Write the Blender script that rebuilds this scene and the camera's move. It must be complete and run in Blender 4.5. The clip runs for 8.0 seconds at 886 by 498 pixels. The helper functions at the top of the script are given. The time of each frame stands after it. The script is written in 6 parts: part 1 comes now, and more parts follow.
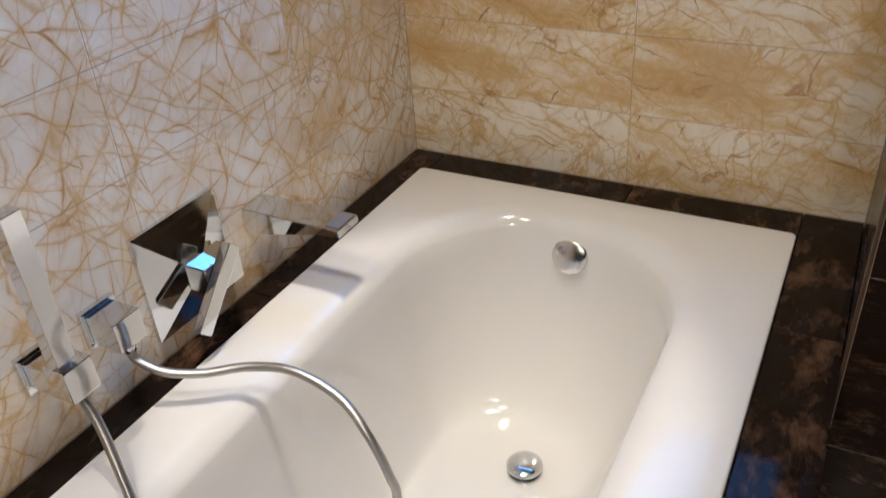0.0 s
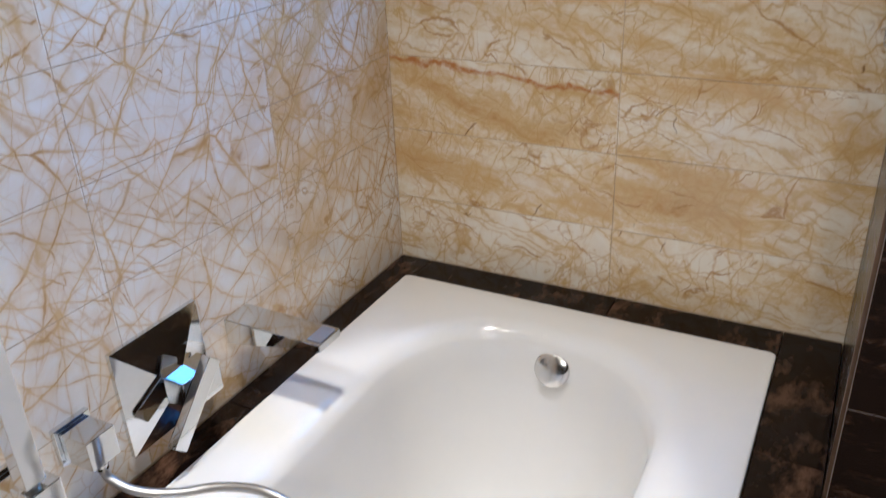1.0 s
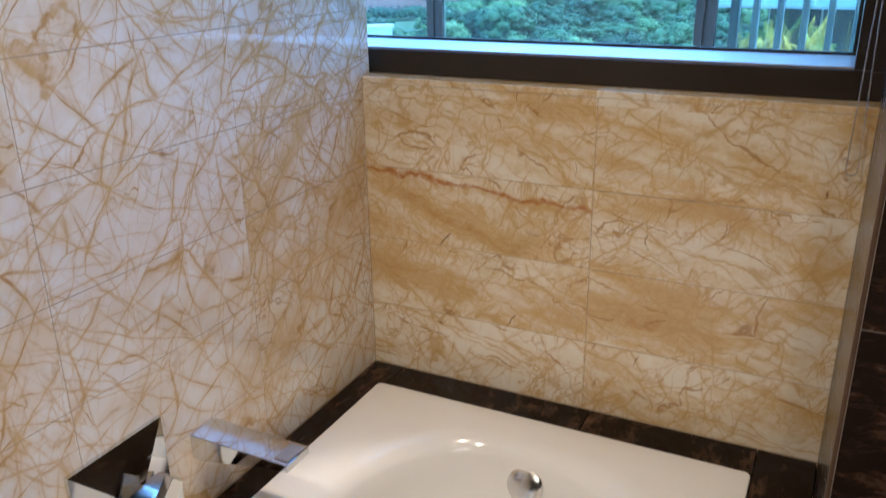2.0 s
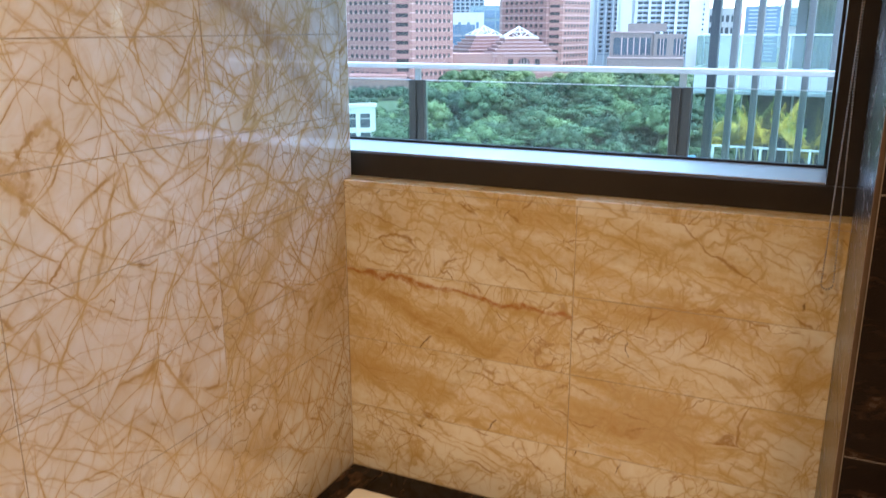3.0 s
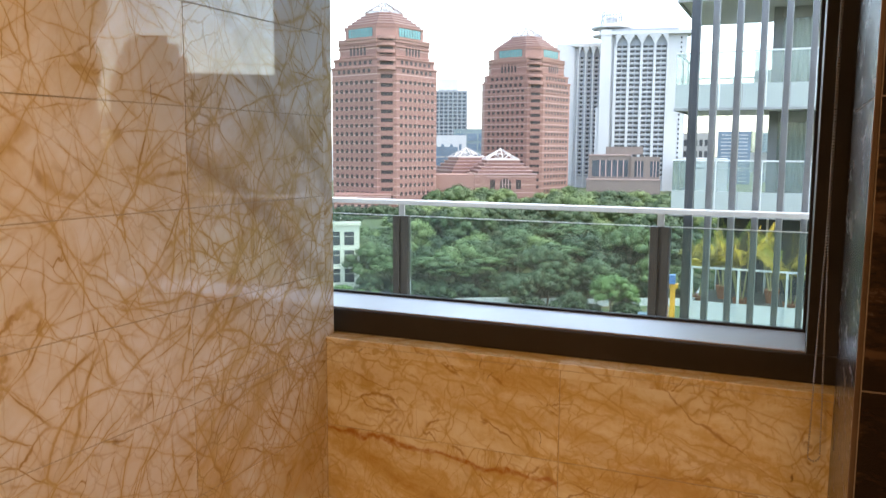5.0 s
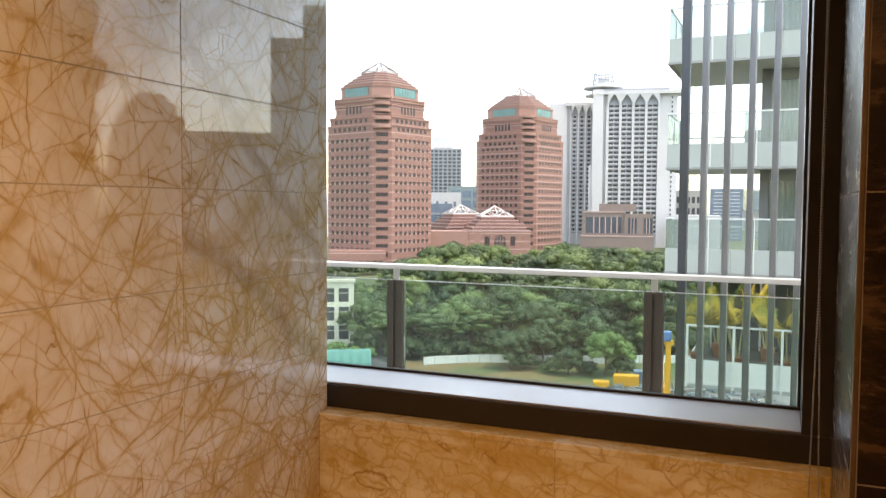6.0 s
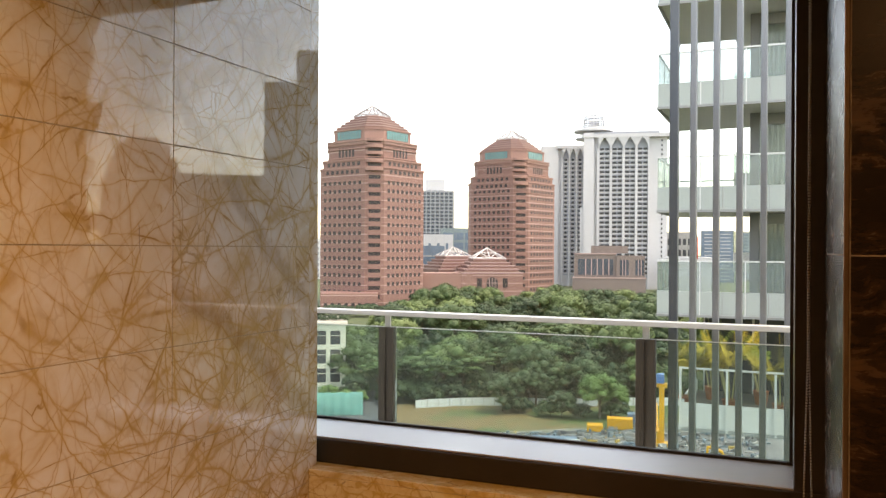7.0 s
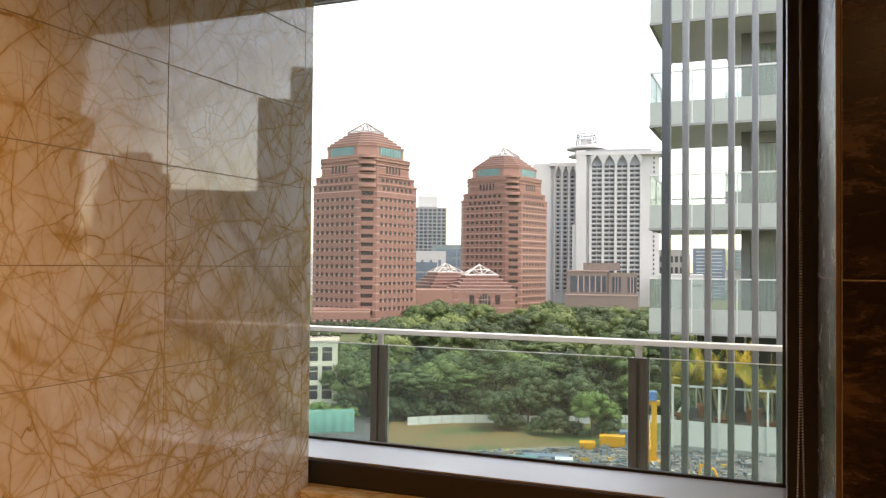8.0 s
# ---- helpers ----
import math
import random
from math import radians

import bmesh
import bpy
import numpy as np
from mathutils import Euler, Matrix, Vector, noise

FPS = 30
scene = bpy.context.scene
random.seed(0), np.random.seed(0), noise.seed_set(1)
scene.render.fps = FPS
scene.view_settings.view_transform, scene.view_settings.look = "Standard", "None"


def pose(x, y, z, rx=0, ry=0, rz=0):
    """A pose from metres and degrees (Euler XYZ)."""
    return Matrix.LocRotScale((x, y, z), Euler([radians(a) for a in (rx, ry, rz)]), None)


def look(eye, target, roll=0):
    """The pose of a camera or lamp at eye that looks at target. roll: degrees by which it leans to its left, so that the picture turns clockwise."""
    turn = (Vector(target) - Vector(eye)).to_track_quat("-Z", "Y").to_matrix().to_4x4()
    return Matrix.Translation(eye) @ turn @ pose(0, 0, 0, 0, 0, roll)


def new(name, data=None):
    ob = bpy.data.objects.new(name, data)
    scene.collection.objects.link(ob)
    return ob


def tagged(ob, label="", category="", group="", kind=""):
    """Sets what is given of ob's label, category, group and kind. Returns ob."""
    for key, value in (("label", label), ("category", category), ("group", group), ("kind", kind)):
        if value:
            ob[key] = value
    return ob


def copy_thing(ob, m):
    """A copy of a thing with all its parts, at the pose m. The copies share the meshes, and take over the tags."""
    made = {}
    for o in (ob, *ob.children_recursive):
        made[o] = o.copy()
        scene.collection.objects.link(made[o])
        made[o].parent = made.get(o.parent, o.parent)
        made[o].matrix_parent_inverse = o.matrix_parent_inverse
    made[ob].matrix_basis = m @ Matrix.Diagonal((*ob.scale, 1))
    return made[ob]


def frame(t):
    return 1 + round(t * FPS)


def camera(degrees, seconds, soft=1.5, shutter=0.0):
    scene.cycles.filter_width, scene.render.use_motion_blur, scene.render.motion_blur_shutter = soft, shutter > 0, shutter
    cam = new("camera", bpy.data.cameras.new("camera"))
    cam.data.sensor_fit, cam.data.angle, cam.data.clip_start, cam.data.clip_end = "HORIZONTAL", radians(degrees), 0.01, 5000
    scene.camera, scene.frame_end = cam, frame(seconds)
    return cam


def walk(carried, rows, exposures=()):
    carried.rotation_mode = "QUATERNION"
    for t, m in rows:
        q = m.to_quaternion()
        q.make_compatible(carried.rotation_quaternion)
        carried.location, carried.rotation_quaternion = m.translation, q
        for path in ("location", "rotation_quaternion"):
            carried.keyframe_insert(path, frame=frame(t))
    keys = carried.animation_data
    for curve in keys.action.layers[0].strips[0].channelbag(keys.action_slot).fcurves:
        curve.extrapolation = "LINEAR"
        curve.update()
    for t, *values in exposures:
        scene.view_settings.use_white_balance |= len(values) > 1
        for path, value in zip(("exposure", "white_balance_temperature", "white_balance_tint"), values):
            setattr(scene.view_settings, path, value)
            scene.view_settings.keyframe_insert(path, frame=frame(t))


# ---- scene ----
cam = camera(57.5, 8.0, 1.25, 0.5)
PATH = [
    (0, (0.866, -1.428, 1.329), (0.024, 0.04, 0.262), -4.4),
    (0.5, (0.866, -1.42, 1.35), (0.01, 0.1, 0.371), -3.6),
    (1, (0.87, -1.406, 1.379), (0.014, 0.167, 0.489), -2.6),
    (1.5, (0.869, -1.394, 1.404), (0.02, 0.231, 0.605), -1.7),
    (3, (0.86, -1.366, 1.48), (0.041, 0.381, 0.952), -0.1),
    (3.5, (0.856, -1.36, 1.501), (0.04, 0.41, 1.052), -0.0),
    (4, (0.857, -1.353, 1.521), (0.046, 0.436, 1.147), -0.1),
    (4.5, (0.856, -1.352, 1.54), (0.048, 0.45, 1.228), 0.0),
    (5, (0.854, -1.353, 1.56), (0.05, 0.461, 1.316), 0.3),
    (6.5, (0.859, -1.357, 1.612), (0.068, 0.479, 1.566), 0.3),
    (7, (0.861, -1.358, 1.621), (0.079, 0.483, 1.62), 0.3),
    (7.5, (0.862, -1.359, 1.627), (0.091, 0.486, 1.653), 0.4),
    (8, (0.86, -1.359, 1.628), (0.095, 0.488, 1.668), 0.5),
]
# the phone's picture darkens and warms as the window comes into view
EXPOSURES = [
    (0.0, 3.09, 3850, -2), (0.5, 3.26, 3690, -1), (1.0, 3.33, 3600, -1), (1.5, 3.24, 3640, -1), (3.0, 3.1, 5150, 3),
    (4.5, 2.77, 6350, 8), (6.5, 2.46, 8600, 15), (8.0, 2.27, 9000, 17),
]
walk(cam, [(t, look(eye, target, roll)) for t, eye, target, roll in PATH], EXPOSURES)

# ---- sky, sun and lamps ----
SKY_STRENGTH, SUN_STRENGTH = 0.15, 0.5
world = bpy.data.worlds.new("sky")
scene.world = world
world.use_nodes = True
wt = world.node_tree
bg = wt.nodes["Background"]
sky = wt.nodes.new("ShaderNodeTexSky")
sky.sky_type = "NISHITA"
sky.sun_disc = False
sky.sun_elevation, sky.sun_rotation = radians(68), radians(100)
sky.air_density, sky.dust_density = 1.0, 1.5
grey = wt.nodes.new("ShaderNodeHueSaturation")
grey.inputs["Saturation"].default_value = 0.85
wt.links.new(sky.outputs["Color"], grey.inputs["Color"])
wt.links.new(grey.outputs["Color"], bg.inputs["Color"])
bg.inputs["Strength"].default_value = SKY_STRENGTH

sun = new("sun", bpy.data.lights.new("sun", "SUN"))
sun.data.energy, sun.data.angle, sun.data.color = SUN_STRENGTH, radians(18), (1, 0.96, 0.9)
sun.matrix_world = look((44, -7.7, 110), (0, 0, 0))


def downlight(x, y, watts, size, blend, radius=0.03, aim=None):
    lamp = new("downlight", bpy.data.lights.new("downlight", "SPOT"))
    lamp.data.energy, lamp.data.color = watts, (1.0, 0.575, 0.268)
    lamp.data.spot_size, lamp.data.spot_blend, lamp.data.shadow_soft_size = radians(size), blend, radius
    lamp.matrix_world = look((x, y, 2.57), aim or (x, y - 0.001, 0))


# the downlight over the bath, placed by the spout's shadow
downlight(0.48, -0.78, 11, 25, 0.4, 0.03, (0.38, -0.66, 0.55))
# its wide spill, added as a second lamp close by
downlight(0.50, -0.86, 7.5, 92, 1.0, 0.04)
# unseen fill lamps, added to brighten the left and back walls
downlight(0.36, -1.55, 8.5, 150, 1.0)
downlight(1.00, -1.46, 1.2, 150, 1.0, 0.05)
# unseen lamps added for soft light from behind the camera
downlight(1.30, -3.00, 11, 160, 0.9, 0.03)
downlight(1.90, -3.20, 9, 160, 0.9, 0.03)


# ---- materials ----
class Nodes:
    """A small hand for node trees."""

    def __init__(self, name):
        self.mat = bpy.data.materials.new(name)
        self.mat.use_nodes = True
        self.tree = self.mat.node_tree
        self.bsdf = self.tree.nodes["Principled BSDF"]
        self.out = self.tree.nodes["Material Output"]

    def add(self, kind):
        return self.tree.nodes.new("ShaderNode" + kind)

    def put(self, value, socket):
        if isinstance(value, bpy.types.NodeSocket):
            self.tree.links.new(value, socket)
        elif value is not None:
            socket.default_value = value

    def math(self, op, a, b=None, clamp=False):
        node = self.add("Math")
        node.operation, node.use_clamp = op, clamp
        self.put(a, node.inputs[0])
        self.put(b, node.inputs[1])
        return node.outputs[0]

    def vmath(self, op, a, b=None):
        node = self.add("VectorMath")
        node.operation = op
        self.put(a, node.inputs[0])
        self.put(b, node.inputs[1])
        return node.outputs[0]

    def noise(self, vector, scale, detail=3.0, rough=0.5, colour=False, distortion=0.0):
        node = self.add("TexNoise")
        self.put(vector, node.inputs["Vector"])
        node.inputs["Scale"].default_value = scale
        node.inputs["Detail"].default_value = detail
        node.inputs["Roughness"].default_value = rough
        node.inputs["Distortion"].default_value = distortion
        return node.outputs["Color" if colour else "Fac"]

    def edges(self, vector, scale):
        node = self.add("TexVoronoi")
        node.feature = "DISTANCE_TO_EDGE"
        self.put(vector, node.inputs["Vector"])
        node.inputs["Scale"].default_value = scale
        return node.outputs["Distance"]

    def ramp(self, value, low, high, out_low=0.0, out_high=1.0, smooth=True):
        node = self.add("MapRange")
        node.interpolation_type = "SMOOTHSTEP" if smooth else "LINEAR"
        self.put(value, node.inputs["Value"])
        for key, number in (("From Min", low), ("From Max", high), ("To Min", out_low), ("To Max", out_high)):
            self.put(number, node.inputs[key])
        return node.outputs["Result"]

    def mix(self, factor, a, b):
        node = self.add("Mix")
        node.data_type = "RGBA"
        self.put(factor, node.inputs[0])
        self.put(a if not isinstance(a, tuple) else (*a, 1), node.inputs[6])
        self.put(b if not isinstance(b, tuple) else (*b, 1), node.inputs[7])
        return node.outputs[2]

    def mapped(self, vector, rotation=(0, 0, 0), scale=(1, 1, 1), location=(0, 0, 0)):
        node = self.add("Mapping")
        self.put(vector, node.inputs["Vector"])
        node.inputs["Rotation"].default_value = [radians(a) for a in rotation]
        node.inputs["Scale"].default_value = scale
        node.inputs["Location"].default_value = location
        return node.outputs["Vector"]

    def position(self):
        return self.add("NewGeometry").outputs["Position"]

    def bump(self, height, strength, distance):
        node = self.add("Bump")
        self.put(height, node.inputs["Height"])
        node.inputs["Strength"].default_value = strength
        node.inputs["Distance"].default_value = distance
        self.put(node.outputs["Normal"], self.bsdf.inputs["Normal"])

    def set(self, colour=None, rough=None, metal=None, **more):
        if isinstance(colour, tuple):
            colour = (*colour, 1)
        self.put(colour, self.bsdf.inputs["Base Color"])
        self.put(rough, self.bsdf.inputs["Roughness"])
        self.put(metal, self.bsdf.inputs["Metallic"])
        for key, value in more.items():
            self.put(value, self.bsdf.inputs[key.replace("_", " ")])
        return self.mat


def plain(name, colour, rough=0.5, metal=0.0, vary=0.12, scale=6.0, grain=0.0, **more):
    """A simple surface with broad and fine variation."""
    n = Nodes(name)
    where = n.add("TexCoord").outputs["Object"]
    broad = n.noise(where, scale, 4, 0.6)
    fine = n.noise(where, scale * 9, 2, 0.5)
    both = n.math("ADD", n.math("MULTIPLY", broad, 0.7), n.math("MULTIPLY", fine, 0.3))
    dark = tuple(c * (1 - vary) for c in colour)
    light = tuple(min(1, c * (1 + vary)) for c in colour)
    if grain:
        n.bump(fine, grain, 0.002)
    return n.set(n.mix(n.ramp(both, 0.3, 0.7), dark, light), n.ramp(broad, 0.2, 0.8, max(rough - 0.06, 0.02), rough + 0.06), metal, **more)


def swirl(n, where, parts):
    """Bends coordinates by soft noise of several sizes."""
    for scale, amount in parts:
        moved = n.vmath("SCALE", n.vmath("SUBTRACT", n.noise(where, scale, 3, 0.55, True), (0.5, 0.5, 0.5)))
        moved.node.inputs["Scale"].default_value = amount
        where = n.vmath("ADD", where, moved)
    return where


def slab_place(n, snap):
    """The place on the wall, moved from slab to slab so that the veins don't run on."""
    pos = n.position()
    slab = n.vmath("FLOOR", n.vmath("DIVIDE", n.vmath("ADD", pos, (0.003, 0.003, 0.003)), snap))
    return pos, n.vmath("ADD", pos, n.vmath("MULTIPLY", slab, (3.71, 5.13, 0.0)))


def stretched(n, vector, axis, angle, long):
    """Coordinates squeezed along a direction of the wall, so that marks run long that way."""
    turn = (angle, 0, 0) if axis == "x" else (0, angle, 0)
    squeeze = (1, long, 1) if axis == "x" else (long, 1, 1)
    return n.mapped(n.mapped(vector, turn), (0, 0, 0), squeeze)


def veins(n, where, axis, angle, long, scale, start, thin, thick, p):
    """Long cracks of even width that run one way, split and meet; thin and thick in metres."""
    wide = n.ramp(n.noise(n.vmath("ADD", p, start), 11, 3, 0.6), 0.36, 0.66, thin * scale, thick * scale)
    away = n.edges(stretched(n, n.vmath("ADD", where, start), axis, angle, long), scale)
    core = n.ramp(away, 0.0, wide, 1, 0)
    halo = n.ramp(away, 0.0, n.math("MULTIPLY", wide, 4.5), 1, 0)
    return core, halo


def smear(n, place, axis, y0, z0, slope, wide):
    """A soft feathered band along a sloping line of the wall."""
    along = place.outputs[1 if axis == "x" else 0]
    off = n.math("SUBTRACT", n.math("SUBTRACT", place.outputs[2], z0), n.math("MULTIPLY", n.math("SUBTRACT", along, y0), slope))
    return n.ramp(n.math("ABSOLUTE", off), wide * 0.15, wide, 1.0, 0.0)


def fan_marble(name):
    """Polished white marble with a web and fans of fine tan veins; the slabs beside the window are browner."""
    n = Nodes(name)
    pos, p = slab_place(n, (9.0, 0.385, 9.0))
    place = n.add("SeparateXYZ")
    n.put(pos, place.inputs[0])
    near_window = n.ramp(place.outputs[1], -0.387, -0.383, 0.0, 1.0, False)
    bent = swirl(n, p, ((1.8, 0.14), (6.0, 0.030), (22, 0.006)))
    frayed = swirl(n, bent, ((70, 0.0035),))
    patch, patch2 = n.noise(p, 4.5, 3, 0.6), n.noise(n.vmath("ADD", p, (9, 4, 2)), 5.0, 3, 0.6)
    fine = n.noise(p, 55, 4, 0.65)
    white = n.mix(n.ramp(n.noise(p, 6, 5, 0.65), 0.35, 0.7), (0.91, 0.89, 0.85), (0.84, 0.785, 0.69))
    ochre = n.mix(n.ramp(n.noise(p, 18, 4, 0.65), 0.3, 0.7), (0.73, 0.56, 0.28), (0.61, 0.425, 0.165))
    clouds = n.ramp(n.noise(stretched(n, frayed, "x", -40, 0.30), 8.0, 7, 0.66), 0.44, 0.64)
    colour = n.mix(n.math("MULTIPLY", clouds, n.ramp(near_window, 0, 1, 0.36, 0.85, False)), white, ochre)
    tan, brown, dark = (0.60, 0.405, 0.155), (0.40, 0.225, 0.07), (0.17, 0.075, 0.03)
    swell = n.noise(p, 9, 3, 0.6)
    for angle, long, scale, thin, thick, start, mask, low, high, amount in (
        (28, 0.16, 11, 0.0004, 0.0024, (1.3, 2.1, 0.5), patch, 0.36, 0.50, 0.80),
        (-47, 0.15, 12, 0.0004, 0.0027, (4.3, 7.1, 5.5), patch2, 0.36, 0.50, 0.85),
        (80, 0.20, 11, 0.0003, 0.0019, (8.3, 3.1, 2.5), patch, 0.60, 0.46, 0.70),
        (-12, 0.18, 10, 0.0004, 0.0024, (3.3, 9.1, 7.5), patch2, 0.60, 0.46, 0.80),
        (52, 0.14, 15, 0.0002, 0.0017, (6.3, 1.1, 9.5), swell, 0.46, 0.56, 0.70),
        (-68, 0.18, 17, 0.0002, 0.0017, (2.7, 6.4, 3.1), swell, 0.54, 0.44, 0.65),
    ):
        core, halo = veins(n, frayed, "x", angle, long, scale, start, thin, thick, p)
        there = n.ramp(mask, low, high, 0.28, 1.0)
        there = n.math("ADD", there, n.math("MULTIPLY", near_window, 0.4), True)
        colour = n.mix(n.math("MULTIPLY", halo, n.math("MULTIPLY", there, 0.30)), colour, ochre)
        colour = n.mix(n.math("MULTIPLY", n.math("MULTIPLY", core, there), n.math("MULTIPLY", n.ramp(fine, 0.3, 0.6, 0.6, 0.95), amount)), colour, tan)
        colour = n.mix(n.math("MULTIPLY", n.math("MULTIPLY", n.ramp(core, 0.55, 0.95), there), n.ramp(n.noise(n.vmath("ADD", p, start), 16, 3, 0.6), 0.50, 0.64, 0.0, 0.75)), colour, brown)
    # fans that spread from a few centres
    for cy, cz, reach, seed, strength in ((-0.43, 1.23, 0.50, 2.0, 0.9), (-0.88, 0.98, 0.42, 5.0, 0.6), (-0.20, 1.30, 0.36, 9.0, 0.8), (-0.62, 1.52, 0.42, 14.0, 0.7), (-0.06, 0.93, 0.34, 17.0, 0.6)):
        flat = n.vmath("SUBTRACT", swirl(n, pos, ((4.0, 0.07), (16, 0.02), (70, 0.004))), (0.0, cy, cz))
        split = n.add("SeparateXYZ")
        n.put(flat, split.inputs[0])
        r = n.math("MAXIMUM", n.math("SQRT", n.math("ADD", n.math("MULTIPLY", split.outputs[1], split.outputs[1]), n.math("MULTIPLY", split.outputs[2], split.outputs[2]))), 0.01)
        spoke = n.add("CombineXYZ")
        n.put(n.math("MULTIPLY", n.math("ARCTAN2", split.outputs[2], split.outputs[1]), 2.6), spoke.inputs[0])
        n.put(n.math("ADD", n.math("MULTIPLY", r, 5.0), seed), spoke.inputs[1])
        wide = n.math("DIVIDE", n.ramp(n.noise(p, 14, 3, 0.6), 0.36, 0.66, 0.0014, 0.0056), r)
        away = n.edges(spoke.outputs[0], 1.0)
        fade = n.math("MULTIPLY", n.ramp(r, 0.04, 0.15), n.ramp(r, reach * 0.45, reach, 1, 0))
        colour = n.mix(n.math("MULTIPLY", n.math("MULTIPLY", n.ramp(away, 0.0, n.math("MULTIPLY", wide, 3.0), 1, 0), fade), 0.45 * strength), colour, ochre)
        line = n.math("MULTIPLY", n.ramp(away, 0.0, wide, 1, 0), fade)
        colour = n.mix(n.math("MULTIPLY", line, strength), colour, tan)
        colour = n.mix(n.math("MULTIPLY", n.math("MULTIPLY", n.ramp(line, 0.6, 1.0), n.ramp(swell, 0.48, 0.62)), 0.6), colour, brown)
    # broad brown bands that slope to the window
    warped = n.add("SeparateXYZ")
    n.put(swirl(n, pos, ((5.0, 0.09), (20, 0.035), (60, 0.014))), warped.inputs[0])
    for y0, z0, slope, wide, amount in ((-0.38, 1.55, -0.62, 0.042, 0.62), (-0.26, 1.74, -0.95, 0.035, 0.5), (-0.30, 1.12, 0.75, 0.03, 0.3)):
        band = n.math("MULTIPLY", smear(n, warped, "x", y0, z0, slope, wide), near_window)
        colour = n.mix(n.math("MULTIPLY", band, n.math("MULTIPLY", n.ramp(fine, 0.25, 0.65, 0.5, 1.0), amount)), colour, (0.42, 0.27, 0.105))
    # an ochre swath that slopes down from the corner across the slabs
    swath = n.math("MULTIPLY", smear(n, warped, "x", -0.05, 0.94, 0.62, 0.15), n.ramp(n.noise(stretched(n, frayed, "x", 35, 0.25), 12, 6, 0.66), 0.36, 0.62))
    colour = n.mix(n.math("MULTIPLY", swath, 0.6), colour, ochre)
    mesh = n.math("MULTIPLY", n.ramp(n.edges(swirl(n, frayed, ((30, 0.02),)), 24), 0.0, 0.05, 1, 0), n.ramp(patch2, 0.44, 0.60))
    colour = n.mix(n.math("MULTIPLY", mesh, n.ramp(near_window, 0, 1, 0.34, 0.80, False)), colour, (0.52, 0.36, 0.16))
    core, halo = veins(n, frayed, "x", 66, 0.3, 9, (11.3, 2.2, 7.7), 0.0006, 0.0013, p)
    flaw = n.math("MULTIPLY", core, n.ramp(n.noise(p, 12, 3, 0.5), 0.64, 0.70))
    colour = n.mix(n.math("MULTIPLY", flaw, 0.6), colour, dark)
    return n.set(colour, n.ramp(patch, 0.3, 0.7, 0.012, 0.03), 0.0, IOR=1.68)


